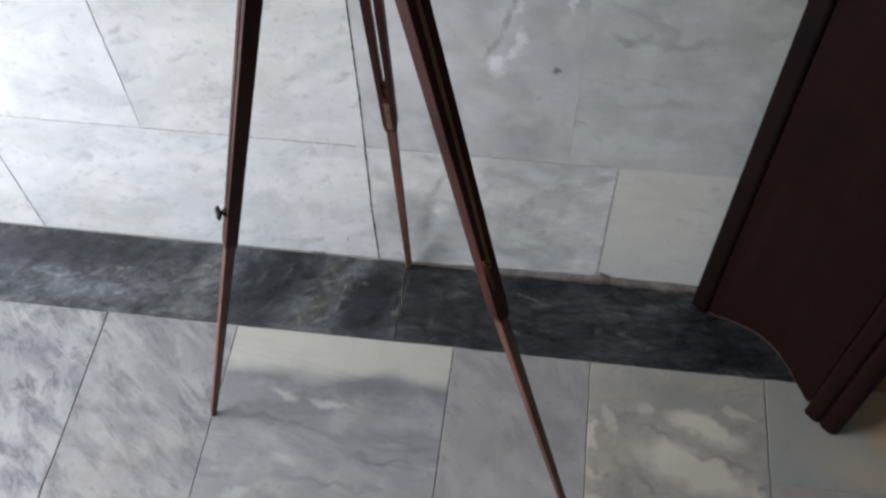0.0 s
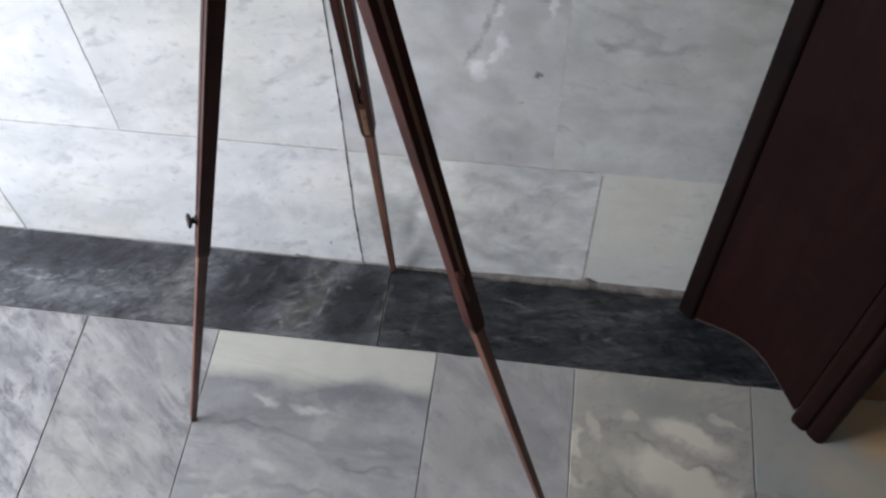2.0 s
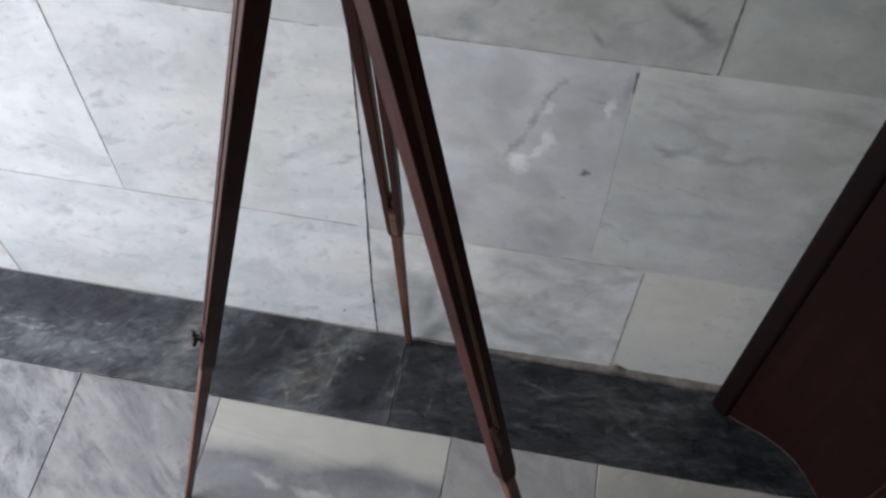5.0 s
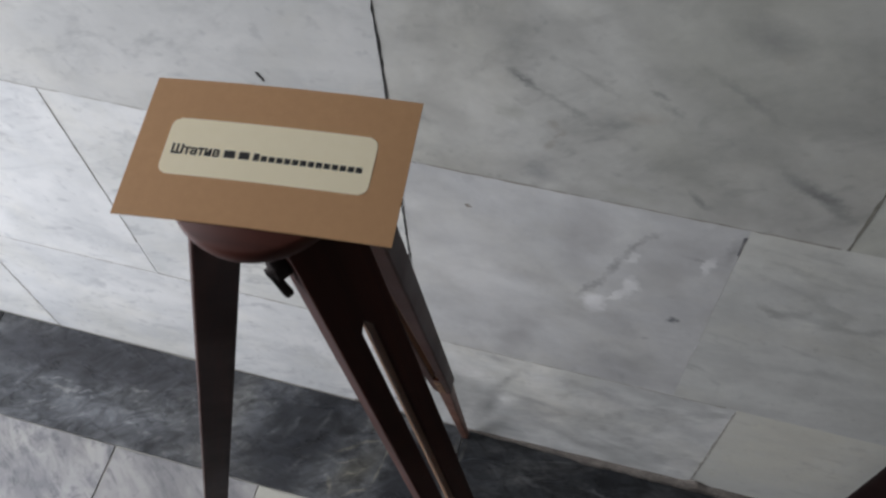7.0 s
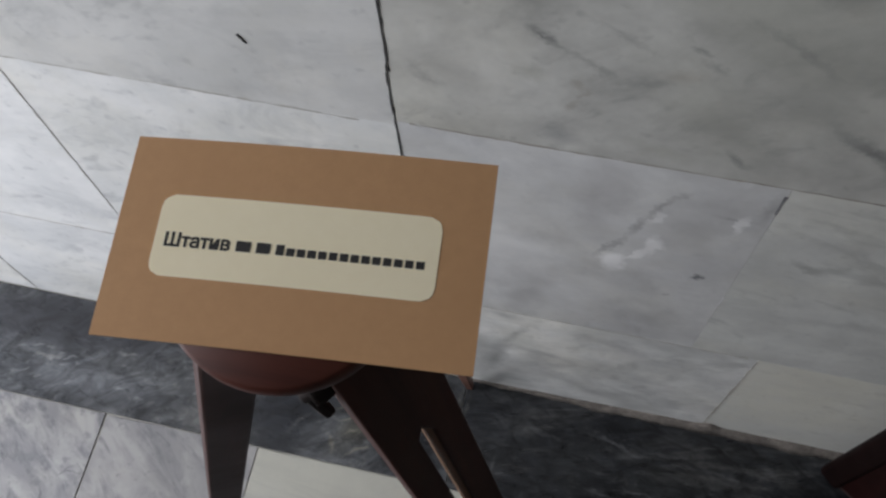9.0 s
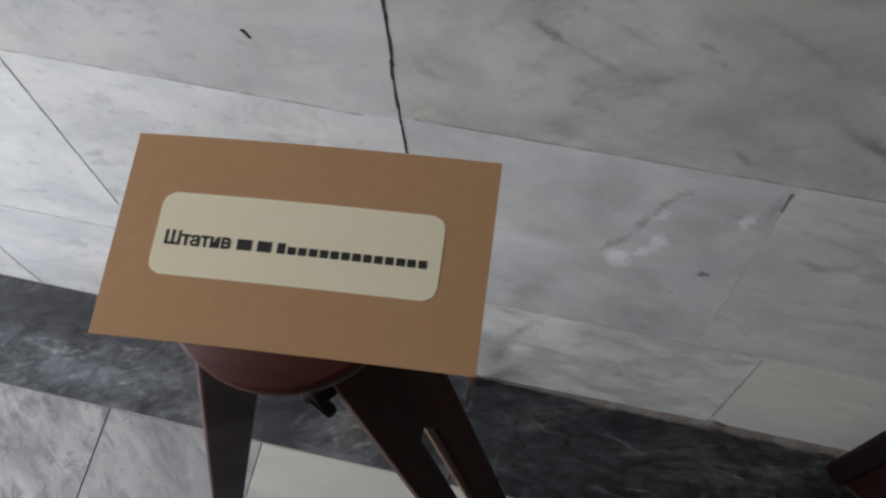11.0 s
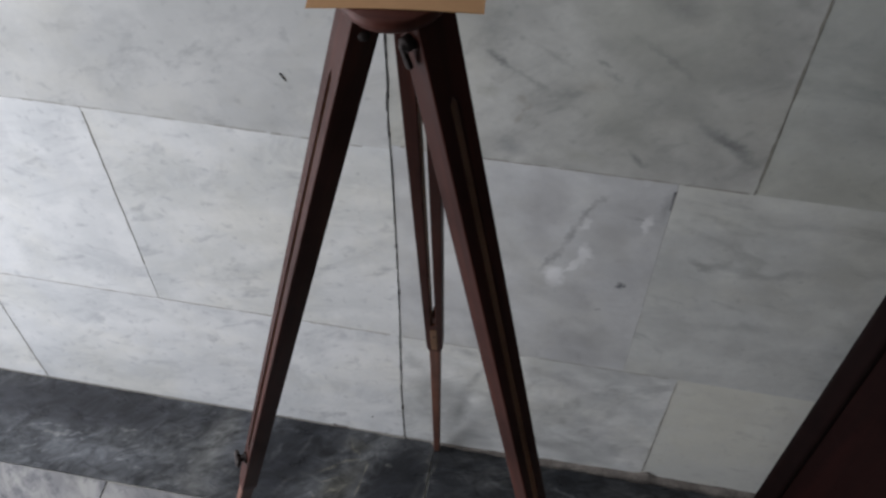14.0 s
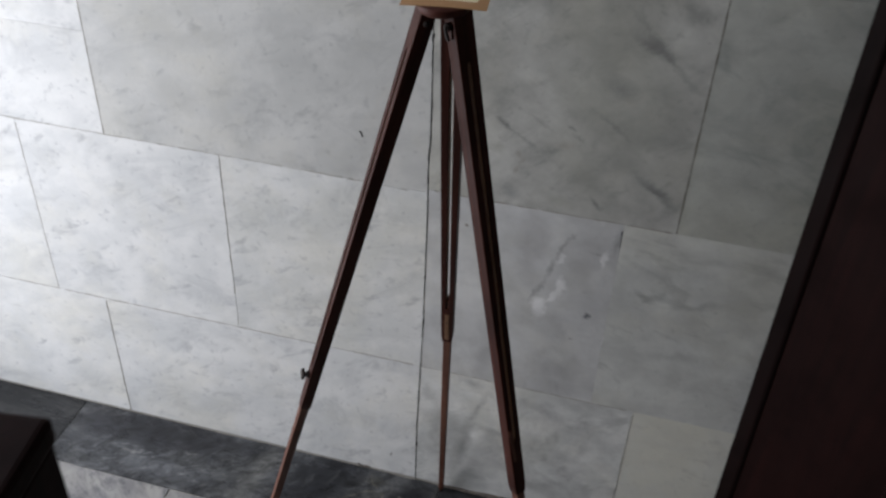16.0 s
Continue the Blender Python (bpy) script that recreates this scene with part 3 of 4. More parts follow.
# ---- the room: plain walls, floor bed and ceiling ----
X0, X1, Y0, TOP = -1.2, 2.4, -3.4, 3.0
wall = tagged(part("wall_north", block(X1 - X0 + 0.4, 0.2, TOP + 0.1), GROUT, None, at=pose((X0 + X1) / 2, 0.1012, TOP / 2 - 0.05)),
              "wall clad in pale grey-veined marble slabs with thin joints", "wall", kind="structure")
floor = tagged(part("floor", block(X1 - X0 + 0.4, -Y0 + 0.4, 0.1), GROUT, None, at=pose((X0 + X1) / 2, Y0 / 2, -0.0524)),
               "floor of grey and white marble tiles with a dark border", "floor", kind="structure")
tagged(part("ceiling", block(X1 - X0 + 0.4, -Y0 + 0.4, 0.1), PLASTER, None, at=pose((X0 + X1) / 2, Y0 / 2, TOP + 0.05)),
       "plain pale plaster ceiling", "ceiling", kind="structure")
tagged(part("wall_east", block(0.2, -Y0, TOP), PLASTER, None, at=pose(X1 + 0.1, Y0 / 2, TOP / 2)),
       "plain pale plastered wall", "wall", kind="structure")
tagged(part("wall_south", block(X1 - X0 + 0.4, 0.2, TOP), PLASTER, None, at=pose((X0 + X1) / 2, Y0 - 0.1, TOP / 2)),
       "plain pale plastered wall", "wall", kind="structure")
bm = bmesh.new()
W = WINDOW
for ya, yb, za, zb in ((Y0, W["y0"], 0, TOP), (W["y1"], 0, 0, TOP), (W["y0"], W["y1"], W["z1"], TOP)):
    merge(bm, block(0.2, yb - ya, zb - za), pose(0, (ya + yb) / 2, (za + zb) / 2))
tagged(part("wall_west", bm, PLASTER, None, at=pose(X0 - 0.1, 0, 0)), "plain pale plastered wall with a doorway", "wall", kind="structure")


# ---- marble cladding of the wall ----
def slab(x0, x1, z0, z1, mat, proud=0.0):
    gap = 0.00008 if mat in (GREYISH, PALE_FLECK) else 0.00025
    cx, cz = (x0 + x1) / 2, (z0 + z1) / 2
    ob = part("marble_slab", block(x1 - x0 - 2 * gap, 0.024, z1 - z0 - 2 * gap, gap), mat)
    ob.matrix_world = pose(cx, 0.012 - proud, cz)
    ob.parent = wall
    ob.matrix_parent_inverse = wall.matrix_world.inverted()
    return ob


ROWS = [
    (0.004, 0.318, [(-1.2, WHITE), (-0.634, WHITE), (0.004, FOOT), (0.394, CREAM), (0.80, VEINED), (1.4, WHITE), (2.0, WHITE), (2.4, None)]),
    (0.318, 0.699, [(-1.2, WHITE), (-0.735, WHITE), (-0.352, WHITE_FALLOFF), (0.008, None)]),
    (0.318, 0.705, [(0.008, GREYISH), (0.319, PALE_FLECK), (0.95, VEINED), (1.6, WHITE), (2.4, None)]),
    (0.699, 0.885, [(-1.2, WHITE), (-0.562, None)]),
    (0.885, 1.093, [(-1.2, WHITE), (-0.562, None)]),
    (0.699, 1.093, [(-0.562, OFF_WHITE), (0.009, None)]),
    (0.705, 1.093, [(0.009, VEINED_MAIN), (0.397, PALE_GREEN), (1.0, VEINED), (1.65, WHITE), (2.4, None)]),
    (1.093, 1.48, [(-1.2, WHITE), (-0.36, OFF_WHITE), (0.30, VEINED), (0.92, WHITE), (1.55, WHITE), (2.4, None)]),
    (1.48, 1.86, [(-1.2, WHITE), (-0.6, WHITE), (0.05, VEINED), (0.68, WHITE), (1.3, WHITE), (1.9, WHITE), (2.4, None)]),
    (1.86, 2.24, [(-1.2, WHITE), (-0.36, WHITE), (0.30, VEINED), (0.92, WHITE), (1.55, WHITE), (2.4, None)]),
    (2.24, 2.62, [(-1.2, WHITE), (-0.6, WHITE), (0.05, VEINED), (0.68, WHITE), (1.3, WHITE), (1.9, WHITE), (2.4, None)]),
    (2.62, 3.0, [(-1.2, WHITE), (-0.36, WHITE), (0.30, VEINED), (0.92, WHITE), (1.55, WHITE), (2.4, None)]),
]
rnd = random.Random(4)
for z0, z1, cells in ROWS:
    for (xa, mat), (xb, _) in zip(cells, cells[1:]):
        low = z0 + (0.010 if z0 < 0.1 and xa > 0.3 else 0.0)
        slab(xa, xb, low, z1, mat, rnd.uniform(0, 0.0004))


def on_wall(name, bm, mat, x, z, label="", y=0.0):
    ob = part(name, bm, mat, None, label, pose(x, y, z))
    ob.parent = wall
    ob.matrix_parent_inverse = wall.matrix_world.inverted()
    return ob


def ribbon(points, width, thick, seed, wob=0.5, stray=0.6):
    """A thin uneven strip along (x, z) points, facing -y."""
    rnd = random.Random(seed)
    bm = bmesh.new()
    left, right = [], []
    for (xa, za), (xb, zb) in zip(points, points[1:]):
        steps = max(2, int(math.hypot(xb - xa, zb - za) / 0.008))
        for i in range(steps):
            f = i / steps
            x, z = xa + (xb - xa) * f, za + (zb - za) * f
            nx, nz = zb - za, xa - xb
            l = math.hypot(nx, nz)
            w = width * (1 + wob * rnd.uniform(-1, 1)) / 2
            s = width * stray * rnd.uniform(-1, 1)
            for side, row in ((-1, left), (1, right)):
                row.append(bm.verts.new((x + nx / l * (s + side * w), -thick, z + nz / l * (s + side * w))))
    for i in range(len(left) - 1):
        bm.faces.new((left[i], right[i], right[i + 1], left[i + 1]))
    got = bmesh.ops.extrude_face_region(bm, geom=bm.faces[:])
    bmesh.ops.translate(bm, vec=(0, thick + 0.002, 0), verts=[v for v in got["geom"] if isinstance(v, bmesh.types.BMVert)])
    bmesh.ops.recalc_face_normals(bm, faces=bm.faces[:])
    return bm


# the long open crack that runs up through three rows, and smaller scars
on_wall("crack", ribbon([(0.003, 0.0), (0.002, 0.15), (0.006, 0.318), (0.008, 0.45), (0.009, 0.647), (0.008, 0.708)], 0.0009, 0.0009, 3, 1.0, 0.3), CRACK, 0, 0, "thin black crack with ragged edges")
on_wall("crack", ribbon([(0.0082, 0.696), (0.0072, 0.761), (0.0100, 0.800), (0.0095, 0.85), (0.006, 1.093)], 0.0012, 0.0009, 4, 1.0, 0.35), CRACK, 0, 0, "thin black crack with ragged edges")
on_wall("chip", ribbon([(0.3185, 0.476), (0.3190, 0.448)], 0.0013, 0.0006, 42, 0.9), FILLER, 0, 0, "pale chipped joint")
chips = random.Random(17)
for i in range(9):
    z = 0.10 + i * 0.108 + chips.uniform(-0.03, 0.03)
    x = 0.0025 + 0.0062 * min(1, z / 0.5)
    on_wall("chip", ribbon([(x, z), (x + chips.uniform(-0.001, 0.001), z + chips.uniform(0.010, 0.022))], chips.uniform(0.0010, 0.0018), 0.0011, 50 + i, 0.8), CRACK, 0, 0)
on_wall("crack", ribbon([(-0.634, 0.004), (-0.634, 0.318)], 0.0015, 0.0006, 5, 0.6, 0.3), JOINT_DARK, 0, 0)
on_wall("crack", ribbon([(-0.735, 0.318), (-0.735, 0.699)], 0.0009, 0.0006, 6, 0.7), JOINT_DARK, 0, 0)
on_wall("crack", ribbon([(-0.352, 0.40), (-0.352, 0.699)], 0.0009, 0.0006, 7, 0.7), JOINT_DARK, 0, 0)
on_wall("crack", ribbon([(0.3172, 0.662), (0.3178, 0.682), (0.3190, 0.703)], 0.0023, 0.0005, 8, 0.5, 0.3), STAIN, 0, 0)
on_wall("scratch", ribbon([(-0.048, 0.064), (-0.050, 0.046)], 0.0016, 0.0006, 31), CRACK, 0, 0, "small dark scratch")
on_wall("dirt", ribbon([(-0.120, 0.006), (-0.086, 0.004)], 0.006, 0.0012, 32), CEMENT, 0, 0, "brown dirt at the wall foot")
on_wall("scratch", ribbon([(0.0735, 0.653), (0.0770, 0.643)], 0.004, 0.0004, 33), JOINT_DARK, 0, 0)
on_wall("crack", ribbon([(-0.104, 0.790), (-0.092, 0.772)], 0.0022, 0.0011, 9), CRACK, 0, 0)
for points, seed in (([(-0.9, 0.699), (-0.22, 0.6995), (-0.015, 0.697)], 21), ([(0.02, 0.7045), (0.40, 0.7055)], 22), ([(-0.9, 0.318), (0.0, 0.318)], 23), ([(0.01, 0.318), (0.39, 0.318)], 24),
                     ([(-0.562, 0.699), (-0.562, 1.093)], 25), ([(0.397, 0.705), (0.397, 1.093)], 26), ([(0.394, 0.02), (0.394, 0.318)], 27)):
    on_wall("joint", ribbon(points, 0.0022 if seed == 26 else 0.0018 if seed == 25 else 0.0012, 0.0005, seed, 0.5 if seed in (25, 26) else 1.0, 0.12 if seed in (25, 26) else 0.5), JOINT_GREEN if seed == 26 else GROUT if seed in (21, 24, 27) else JOINT_DARK, 0, 0)

# lumpy cement bead where the slabs stop short of the floor
bm = bmesh.new()
rows = []
for i in range(90):
    x = 0.05 + i * (0.60 - 0.05) / 89
    h = 0.003 + 0.012 * min(1, max(0, (x - 0.05) / 0.3)) + 0.012 * math.exp(-((x - 0.402) / 0.011) ** 2) + 0.003 * noise.noise((x * 22, 0, 0)) + 0.0012 * noise.noise((x * 90, 3, 0))
    d = 0.004 + 0.006 * min(1, max(0, (x - 0.05) / 0.3)) + 0.004 * noise.noise((x * 18, 5, 0)) + 0.0012 * noise.noise((x * 80, 8, 0))
    rows.append([bm.verts.new(p) for p in ((x, 0.004, h), (x, -0.002, h), (x, -d * 0.55, h * 0.5), (x, -d, 0.0005), (x, 0.004, 0.0005))])
for a, b in zip(rows, rows[1:]):
    for i in range(5):
        bm.faces.new((a[i], a[(i + 1) % 5], b[(i + 1) % 5], b[i]))
bm.faces.new(rows[0])
bm.faces.new(rows[-1][::-1])
bmesh.ops.recalc_face_normals(bm, faces=bm.faces[:])
for f in bm.faces:
    f.smooth = True
on_wall("cement_bead", bm, CEMENT, 0, 0, "rough grey-brown cement bead along the wall foot")


# ---- floor: dark border and tiles ----
def uneven_tile(w, d, thick, seed):
    """A tile with slightly chipped, wandering edges and an eased rim."""
    rnd = random.Random(seed)
    rim = []
    for (xa, ya), (xb, yb) in (((-1, -1), (1, -1)), ((1, -1), (1, 1)), ((1, 1), (-1, 1)), ((-1, 1), (-1, -1))):
        steps = max(2, int(math.hypot((xb - xa) * w, (yb - ya) * d) / 2 / 0.035))
        for i in range(steps):
            f = i / steps
            pull = 0.0004 * rnd.random() + (0.0014 if rnd.random() < 0.08 else 0.0)
            rim.append(((xa + (xb - xa) * f) * (w / 2 - pull), (ya + (yb - ya) * f) * (d / 2 - pull)))
    bm = bmesh.new()
    rings = [[bm.verts.new((x * k, y * q, z)) for x, y in rim] for k, q, z in ((1, 1, -thick / 2), (1, 1, thick / 2 - 0.0010), (1 - 0.0018 / w, 1 - 0.0018 / d, thick / 2))]
    for a, b in zip(rings, rings[1:]):
        for i in range(len(a)):
            bm.faces.new((a[i], a[(i + 1) % len(a)], b[(i + 1) % len(a)], b[i]))
    bm.faces.new(rings[2])
    bm.faces.new(rings[0][::-1])
    return bm


def tile(x0, x1, y0, y1, mat, name="floor_tile", gap=0.00055, drop=0.0):
    w, d = x1 - x0 - 2 * gap, y1 - y0 - 2 * gap
    near = y1 > -0.9 and -0.9 < x0 < 0.95
    ob = part(name, uneven_tile(w, d, 0.024, int(x0 * 1000) + int(y0 * 77)) if near else block(w, d, 0.024, 0.0009), mat)
    ob.matrix_world = pose((x0 + x1) / 2, (y0 + y1) / 2, -0.012 - drop)
    ob.parent = floor
    ob.matrix_parent_inverse = floor.matrix_world.inverted()
    return ob


STRIP = -0.163
for a, b, mat in ((-1.2, -0.74, DARK), (-0.74, 0.056, DARK_GREY), (0.056, 0.735, DARK_MAIN), (0.735, 0.924, FLOOR_BROWN), (0.924, 1.7, DARK), (1.7, 2.4, DARK)):
    tile(a, b, STRIP, 0.0, mat, "border_tile", 0.0004)
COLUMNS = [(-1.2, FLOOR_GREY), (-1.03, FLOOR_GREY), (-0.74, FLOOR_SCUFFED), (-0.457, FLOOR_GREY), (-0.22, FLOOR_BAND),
           (0.16, FLOOR_SOFT), (0.393, FLOOR_BLOTCH), (0.68, FLOOR_WARM_LIT), (0.924, FLOOR_GREY), (1.25, FLOOR_BAND_FAR), (1.6, FLOOR_GREY), (2.0, FLOOR_BAND_FAR), (2.4, None)]
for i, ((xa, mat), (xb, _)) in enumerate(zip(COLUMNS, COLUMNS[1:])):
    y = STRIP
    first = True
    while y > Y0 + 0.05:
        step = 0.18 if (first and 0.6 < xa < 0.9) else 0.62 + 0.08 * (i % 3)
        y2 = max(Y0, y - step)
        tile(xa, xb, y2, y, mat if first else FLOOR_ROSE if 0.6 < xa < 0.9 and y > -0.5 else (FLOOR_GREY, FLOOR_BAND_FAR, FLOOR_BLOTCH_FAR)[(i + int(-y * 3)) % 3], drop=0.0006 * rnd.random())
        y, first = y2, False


# ---- tripod ----
C = Vector((0.098, -0.2958, 0))
tripod = tagged(new("tripod"), "old dark-stained wooden camera tripod with slotted sliding legs", "tripod")
tripod.matrix_world = pose(C.x, C.y, 0)


def upper_board(w0, w1, d0, d1, z0, zs0, zs1, zj, gap):
    """A tapering board with a long slot through it and a chamfered lower end."""
    z_c = zj + 0.012
    w = lambda z: w0 + (w1 - w0) * (z - z0) / (zj - z0)
    d = lambda z: d0 + (d1 - d0) * (z - z0) / (zj - z0)
    bm = bmesh.new()
    flat = {"tl": (-w0 / 2, z0), "tr": (w0 / 2, z0), "bl": (-w(z_c) / 2, z_c), "br": (w(z_c) / 2, z_c), "cl": (-0.0072, zj), "cr": (0.0072, zj),
            "sl": (-gap / 2, zs0), "sr": (gap / 2, zs0), "sbl": (-gap / 2, zs1), "sbr": (gap / 2, zs1), "st": (0, zs0 + gap)}
    front = {k: bm.verts.new((x, -d(z) / 2, z)) for k, (x, z) in flat.items()}
    back = {k: bm.verts.new((x, d(z) / 2, z)) for k, (x, z) in flat.items()}
    for v, flip in ((front, 1), (back, -1)):
        for names in ("tl bl sbl sl st", "tr st sr sbr br", "tl st tr", "bl br sbr sbl", "bl cl cr br"):
            bm.faces.new([v[k] for k in names.split()][::flip])
    for loop in ("tl bl cl cr br tr", "st sl sbl sbr sr"):
        ks = loop.split()
        for a, b in zip(ks, ks[1:] + ks[:1]):
            # Slot walls take the paler material, which paints them as lit.
            bm.faces.new((front[a], back[a], back[b], front[b])).material_index = 1 if loop[0] == "s" else 0
    bmesh.ops.recalc_face_normals(bm, faces=bm.faces[:])
    sharp = [e for e in bm.edges if len(e.link_faces) == 2 and e.calc_face_angle(0) > 0.9]
    bmesh.ops.bevel(bm, geom=sharp, offset=0.0011, segments=2, affect="EDGES", profile=0.5)
    return bm


def bar_pose(top, foot, azimuth):
    """The pose of a bar that hangs from top towards foot, with its y axis turned outwards."""
    axis = (foot - top).normalized()
    out = Vector((math.cos(radians(azimuth)), math.sin(radians(azimuth)), 0))
    out = (out - axis * out.dot(axis)).normalized()
    side = out.cross(axis).normalized()
    return Matrix(((side.x, out.x, -axis.x, top.x), (side.y, out.y, -axis.y, top.y), (side.z, out.z, -axis.z, top.z), (0, 0, 0, 1)))


def leg(top, joint, foot, azimuth, wing, screwed=False, broad=0.0285):
    top, joint, foot = Vector(top), Vector(joint), Vector(foot)
    m = bar_pose(top, joint, azimuth)
    scale = (joint - top).length / (top.z - joint.z)
    zs0, zs1, zj = -0.056 * scale, -(top.z - 0.605) * scale, -(top.z - 0.520) * scale
    w0, w1, d0, d1 = broad, 0.0180, 0.0170, 0.0150
    root = part("upper_leg", upper_board(w0, w1, d0, d1, 0.0, zs0, zs1, zj, 0.0048), LEG_WOOD, None, at=m)
    root.data.materials.append(SLOT_WOOD)
    root.parent = tripod
    root.matrix_parent_inverse = tripod.matrix_world.inverted()
    start = m @ Vector((0, 0, zj + 0.002))
    length = (foot - start).length
    low = taper((0.0128, 0.0128), (0.0096, 0.0096), 0.0, -length + 0.010, bevel=0.0016)
    merge(low, taper((0.0050, 0.012), (0.0050, 0.012), 0.105, -0.004, bevel=0.0005))
    lower = part("lower_leg", low, LOWER_WOOD, None, "reddish-brown tapered sliding lower leg", bar_pose(start, foot, azimuth))
    lower.parent = tripod
    lower.matrix_parent_inverse = tripod.matrix_world.inverted()
    part("foot_tip", taper((0.0104, 0.0104), (0.0070, 0.0070), -length + 0.016, -length, bevel=0.0006), IRON, lower, "dark iron tip")
    # thumbscrew that clamps the sliding leg
    if screwed:
        zk = -(top.z - 0.585) * scale
        screw = lathe([(0, 0.0075), (0.0036, 0.007), (0.0036, 0.0035), (0.0056, 0.003), (0.0056, 0.0), (0, 0.0)], 16)
        bmesh.ops.transform(screw, matrix=pose(0, d1 / 2 - 0.001, zk, -90), verts=screw.verts)
        for s in (-1, 1):
            merge(screw, lathe([(0, -0.0020), (0.0030, -0.0015), (0.0042, 0.0), (0.0030, 0.0015), (0, 0.0020)], 14),
                  pose(0, d1 / 2 + 0.0065, zk) @ pose(s * 0.0034, 0.002, 0, 0, 25 * s, 0) @ Matrix.Diagonal((1.4, 1.5, 1.5, 1)) @ pose(0, 0, 0, 90))
        bolt = lathe([(0, 0.0022), (0.0022, 0.0018), (0.0034, 0.0004), (0.0034, -0.001), (0, -0.001)], 16)
        bmesh.ops.transform(bolt, matrix=pose(w0 / 2, 0, -0.015, 0, 90), verts=bolt.verts)
        part("hinge_bolt", bolt, NUT_IRON, root, "small round iron hinge bolt")
        part("thumbscrew", screw, IRON, root, "small black iron thumbscrew")
    # pale end of the sliding tongue below the slot, with a dark rivet
    plate = part("slide_plate", block(0.0074, 0.0030, 0.066, 0.0008, 2), SLOT_WOOD, root, "pale worn end of the sliding tongue")
    plate.matrix_basis = pose(0, -d1 / 2 + 0.0008, zj + 0.0405)
    rivet = lathe([(0, 0.0006), (0.0012, 0.0005), (0.0016, 0.0), (0, -0.0004)], 12)
    bmesh.ops.transform(rivet, matrix=pose(0, -0.0015, 0.012, 90), verts=rivet.verts)
    part("rivet", rivet, IRON, plate)
    if not wing:
        return root
    # ridged hinge nut with a short lever beside the head
    e, zb = wing * w0 / 2, -0.0135
    nut = lathe([(0, 0.0105), (0.003, 0.010), (0.003, 0.008), (0.0062, 0.0075), (0.0066, 0.006), (0.0066, 0.001), (0.006, -0.001), (0, -0.001)], 20)
    for i, v in enumerate(nut.verts):
        r = math.hypot(v.co.x, v.co.y)
        if r > 0.005:
            k = 1.0 + 0.13 * (1 if round(math.atan2(v.co.y, v.co.x) / math.tau * 20) % 2 else -1)
            v.co.x *= k
            v.co.y *= k
    bmesh.ops.transform(nut, matrix=pose(e, 0, zb, 0, 90 * wing) @ Matrix.Diagonal((0.62, 0.62, 0.72, 1)), verts=nut.verts)
    merge(nut, taper((0.0030, 0.0036), (0.0036, 0.0042), 0.0, -0.0150), pose(e + wing * 0.0058, -0.001, zb, 0, 8 * wing))
    part("hinge_nut", nut, NUT_IRON, root, "dark brown iron ridged hinge nut with a short lever")
    return root


leg((0.080, -0.3045, 1.141), (-0.0765, -0.329, 0.53), (-0.219, -0.332, 0.0), 206, 0, True)
leg((0.1130, -0.3075, 1.141), (0.2450, -0.389, 0.53), (0.366, -0.423, 0.0), 324, -1, broad=0.0262)
leg((0.1015, -0.2735, 1.136), (0.0825, -0.131, 0.53), (0.0605, -0.012, 0.0), 93, 0)
ob = part("head", lathe([(0, 1.1475), (0.0290, 1.1475), (0.0300, 1.1464), (0.0302, 1.1428), (0.0297, 1.1402), (0.0282, 1.1380), (0.0252, 1.1366), (0.018, 1.1358), (0, 1.1356)], 56), HEAD_WOOD, None, "round turned reddish-brown wooden head", Matrix.Translation((C.x - 0.0022, C.y - 0.0044, 1.1492)) @ pose(0, 0, 0, 4.2, -2.0, 0) @ pose(0, 0, -1.1483))
ob.parent = tripod
ob.matrix_parent_inverse = tripod.matrix_world.inverted()

# ---- name card lying on the tripod head ----
card = tagged(new("name_card"), "brown card with a cream paper label lying on the tripod head", "card")
card.matrix_world = pose(0.0978, -0.2957, 1.1495, 4.2, -2.0, 5.0)
CW, CH = 0.0905, 0.0515


def crown(x):
    """The height of the bowed card, which is highest in its middle."""
    return -0.0013 * (x / (CW / 2)) ** 2


def sheet(w, h, thick, radius=0.0, bend=0.0):
    """A thin sheet with rounded corners, bowed like the card; bend: its shift along the card."""
    bm = bmesh.new()
    nx, ny = 24, 12
    pts = [[None] * (ny + 1) for _ in range(nx + 1)]
    for i in range(nx + 1):
        for j in range(ny + 1):
            x, y = -w / 2 + w * i / nx, -h / 2 + h * j / ny
            if radius:
                ax, ay = abs(x) - (w / 2 - radius), abs(y) - (h / 2 - radius)
                if ax > 0 and ay > 0:
                    l = math.hypot(ax, ay)
                    k = max(ax, ay) / l
                    x = math.copysign(w / 2 - radius + ax * k, x)
                    y = math.copysign(h / 2 - radius + ay * k, y)
            pts[i][j] = bm.verts.new((x, y, 0.0))
    for i in range(nx):
        for j in range(ny):
            bm.faces.new((pts[i][j], pts[i + 1][j], pts[i + 1][j + 1], pts[i][j + 1]))
    got = bmesh.ops.extrude_face_region(bm, geom=bm.faces[:])
    bmesh.ops.translate(bm, vec=(0, 0, thick), verts=[v for v in got["geom"] if isinstance(v, bmesh.types.BMVert)])
    bmesh.ops.recalc_face_normals(bm, faces=bm.faces[:])
    for v in bm.verts:
        v.co.z += crown(v.co.x + bend)
    return bm


part("backing", sheet(CW, CH, 0.0005), CARD, card)
label = part("paper_label", sheet(CW * 0.762, CH * 0.405, 0.00012, 0.0034, -0.0003), PAPER, card, "cream paper label with rounded corners")
label.matrix_basis = pose(-0.0003, 0.0003, 0.0005)


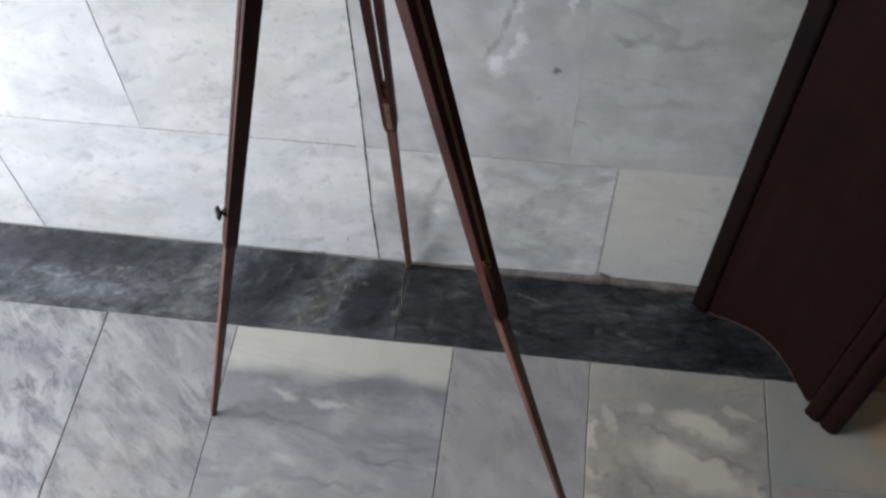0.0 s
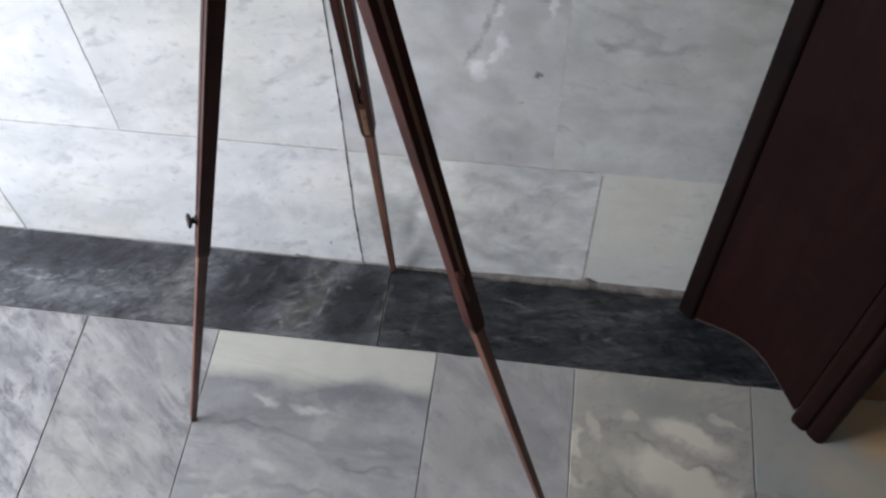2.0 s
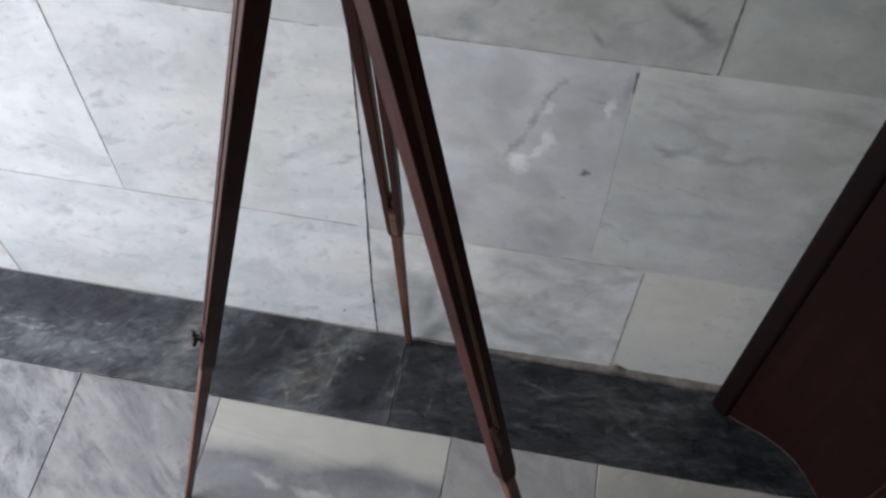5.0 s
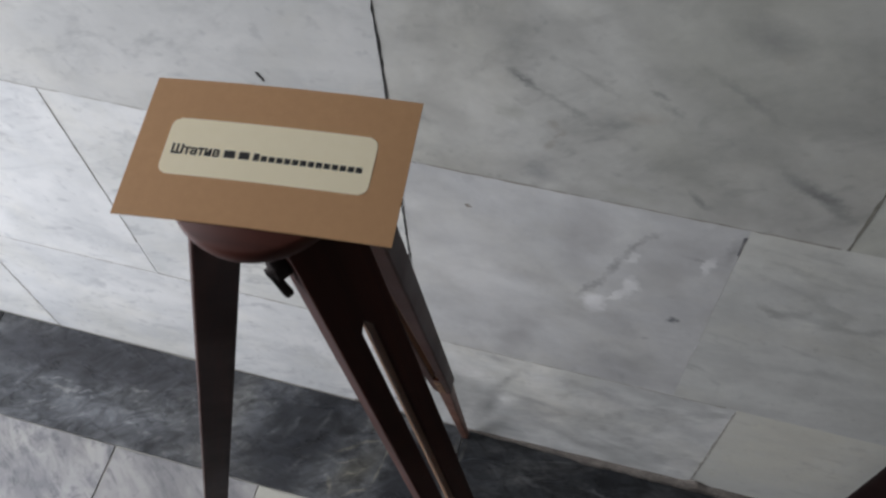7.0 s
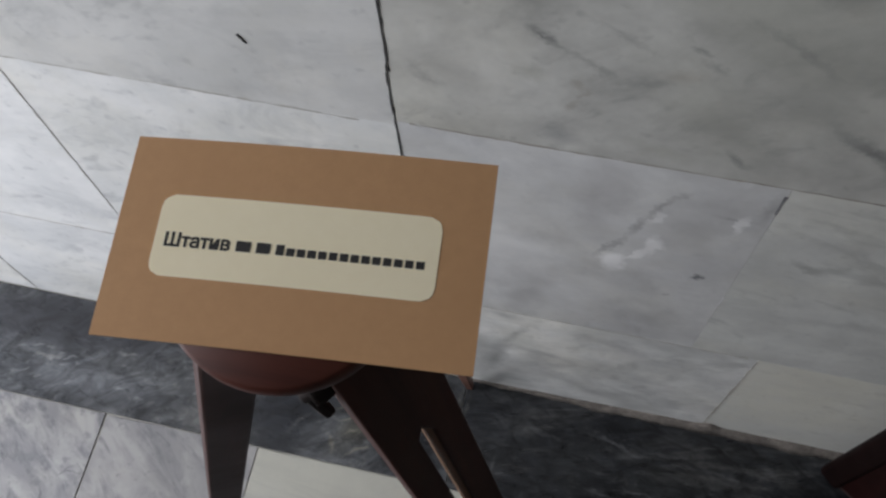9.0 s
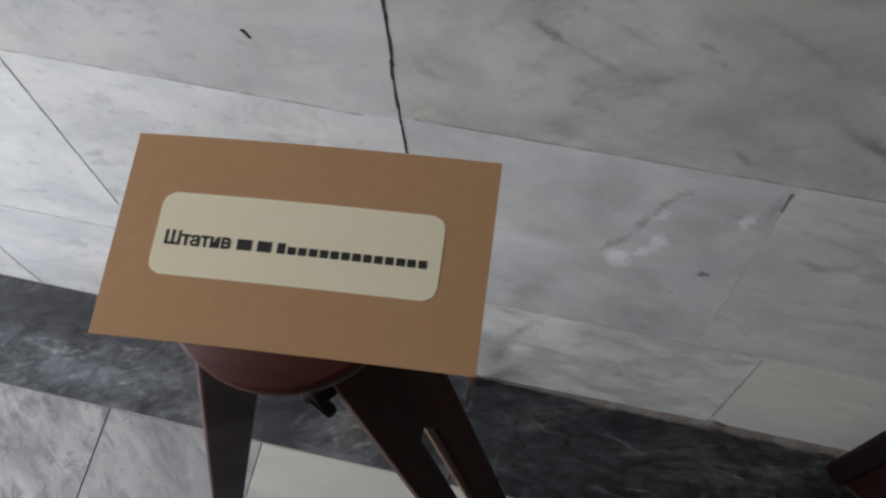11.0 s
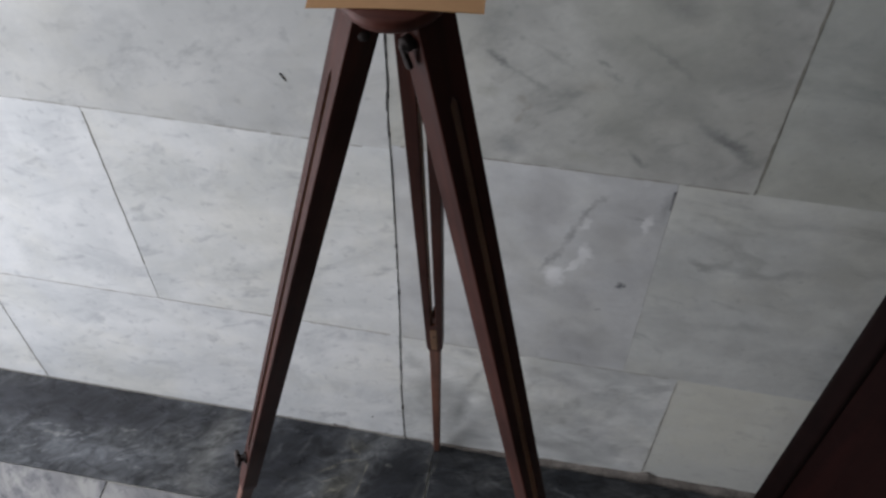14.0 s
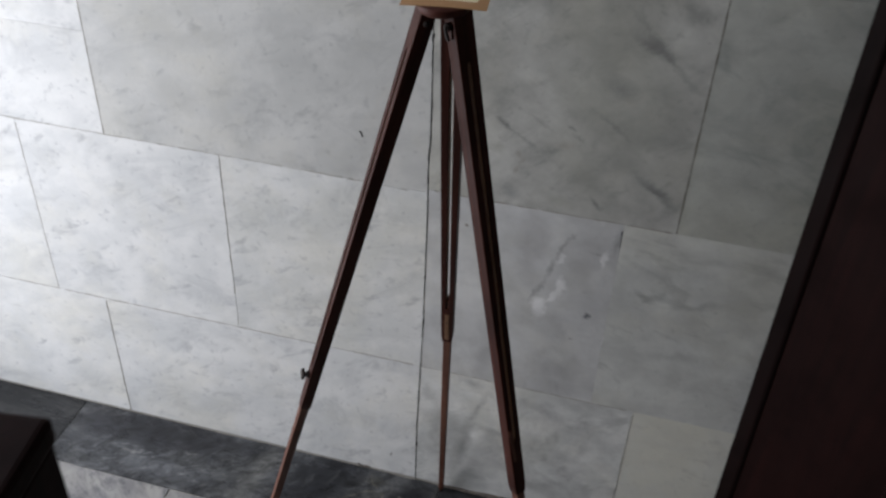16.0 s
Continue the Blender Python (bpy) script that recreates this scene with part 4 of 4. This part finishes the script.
def lettering(text, width, mat, parent, x, y, z):
    cu = bpy.data.curves.new("lettering", "FONT")
    cu.body, cu.size, cu.offset, cu.extrude = text, 0.01, 0.00028, 0.00002
    tmp = new("lettering_curve", cu)
    bpy.context.view_layer.update()
    me = bpy.data.meshes.new_from_object(tmp.evaluated_get(bpy.context.evaluated_depsgraph_get()))
    bpy.data.objects.remove(tmp)
    xs = [v.co.x for v in me.vertices]
    k = width / (max(xs) - min(xs))
    lo = min(xs)
    for v in me.vertices:
        v.co = ((v.co.x - lo) * k, v.co.y * k, v.co.z + crown(x + (v.co.x - lo) * k))
    me.materials.clear()
    me.materials.append(mat)
    ob = new("lettering", me)
    ob.parent = parent
    ob.matrix_basis = pose(x, y, z)
    return ob


tagged(lettering("Штатив", 0.0165, INK, label, -0.0318, -0.0028, 0.00018), "bold black printed word")
# the rest of the line: plain bars, short ones side by side
for i, (x, w) in enumerate([(-0.0138, 0.0036), (-0.0088, 0.0034)] + [(-0.0040 + 0.00257 * i, 0.00195) for i in range(14)]):
    h = 0.0026 if i < 3 else 0.0019
    strip = part("print_bar", block(w, h, 0.0001), INK, label)
    strip.matrix_basis = pose(x + w / 2, -0.0028 + h / 2, 0.00018 + crown(x + w / 2), 0, math.degrees(math.atan(0.0026 * (x + w / 2) / (CW / 2) ** 2)))

# ---- tall dark wooden screen beside the tripod, set at an angle to the wall ----
screen = tagged(new("wooden_screen"), "tall dark reddish-brown varnished wooden screen panel standing on the floor", "screen")
A, E = Vector((0.568, -0.018, 0)), Vector((0.80, -0.238, 0))
screen.matrix_world = Matrix.Translation(A) @ pose(0, 0, 0, 0, 0, math.degrees(math.atan2(E.y - A.y, E.x - A.x)))
SL, SH = (E - A).length, 1.95


def bar(w, d, h, round_=0.008):
    """A bar with rounded long edges and slightly eased ends."""
    bm = block(w, d, h)
    long_edges = [e for e in bm.edges if abs(e.verts[0].co.z - e.verts[1].co.z) > h / 2 and h > w or h <= w and abs(e.verts[0].co.x - e.verts[1].co.x) > w / 2]
    bmesh.ops.bevel(bm, geom=long_edges, offset=round_, segments=4, affect="EDGES", profile=0.5)
    return bm


part("stile", bar(0.034, 0.024, SH - 0.002), STILE_WOOD, screen, "nearly black stile").matrix_basis = pose(0.018, 0, SH / 2 + 0.001)
part("stile", bar(0.030, 0.036, SH - 0.002), PANEL_WOOD, screen).matrix_basis = pose(SL - 0.047, -0.008, SH / 2 + 0.001)
part("end_post", bar(0.034, 0.030, SH - 0.002, 0.012), PANEL_WOOD, screen).matrix_basis = pose(SL - 0.018, -0.010, SH / 2 + 0.001)


def arch(f):
    """The height of the panel's worn lower edge, from stile to stile."""
    rise = (f / 0.52) ** 1.1 if f < 0.52 else ((1 - f) / 0.48) ** 1.2
    return 0.002 + 0.057 * math.sin(math.pi / 2 * rise) + 0.0030 * noise.noise((f * 16, 1, 0)) + 0.0014 * noise.noise((f * 60, 4, 0))


def arched_board(z_low, z_high, y, thick, n=60):
    """An upright board over the screen's width whose lower edge is arched."""
    bm = bmesh.new()
    low_row, top_row = [], []
    for i in range(n + 1):
        u = 0.034 + (SL - 0.066 - 0.034) * i / n
        z = arch(i / n)
        low_row.append(bm.verts.new((u, y, z + z_low)))
        top_row.append(bm.verts.new((u, y, z + z_low + 0.004 if z_high is None else z_high)))
    for i in range(n):
        bm.faces.new((low_row[i], low_row[i + 1], top_row[i + 1], top_row[i]))
    got = bmesh.ops.extrude_face_region(bm, geom=bm.faces[:])
    bmesh.ops.translate(bm, vec=(0, thick, 0), verts=[v for v in got["geom"] if isinstance(v, bmesh.types.BMVert)])
    bmesh.ops.recalc_face_normals(bm, faces=bm.faces[:])
    return bm


part("panel", arched_board(0.004, SH - 0.05, -0.006, 0.014), PANEL_WOOD, screen)
part("worn_edge", arched_board(0.0, None, -0.0068, 0.0150), WORN_WOOD, screen, "dusty worn lower edge of the panel")
part("top_rail", bar(SL - 0.10, 0.03, 0.07), PANEL_WOOD, screen).matrix_basis = pose(SL / 2 - 0.014, 0, SH - 0.036)

# ---- dark wooden pedestal near the start of the walk ----
PX, PY, PZ = -0.053, -0.8195, 1.0125
stand = tagged(new("pedestal"), "dark reddish-brown wooden display pedestal standing on the marble floor", "pedestal")
stand.matrix_world = Matrix.Translation((PX, PY, 0)) @ pose(0, 0, 0, 0, 0, 8) @ pose(-0.19, -0.20, 0)
part("top", block(0.38, 0.40, 0.025, 0.006, 3), PANEL_WOOD, stand).matrix_basis = pose(0, 0, PZ - 0.0125)
part("body", block(0.374, 0.394, PZ - 0.106, 0.004, 2), PANEL_WOOD, stand).matrix_basis = pose(0, 0, 0.08 + (PZ - 0.106) / 2 + 0.0005)
part("plinth", block(0.37, 0.39, 0.08, 0.005, 2), PANEL_WOOD, stand).matrix_basis = pose(0, 0, 0.04)
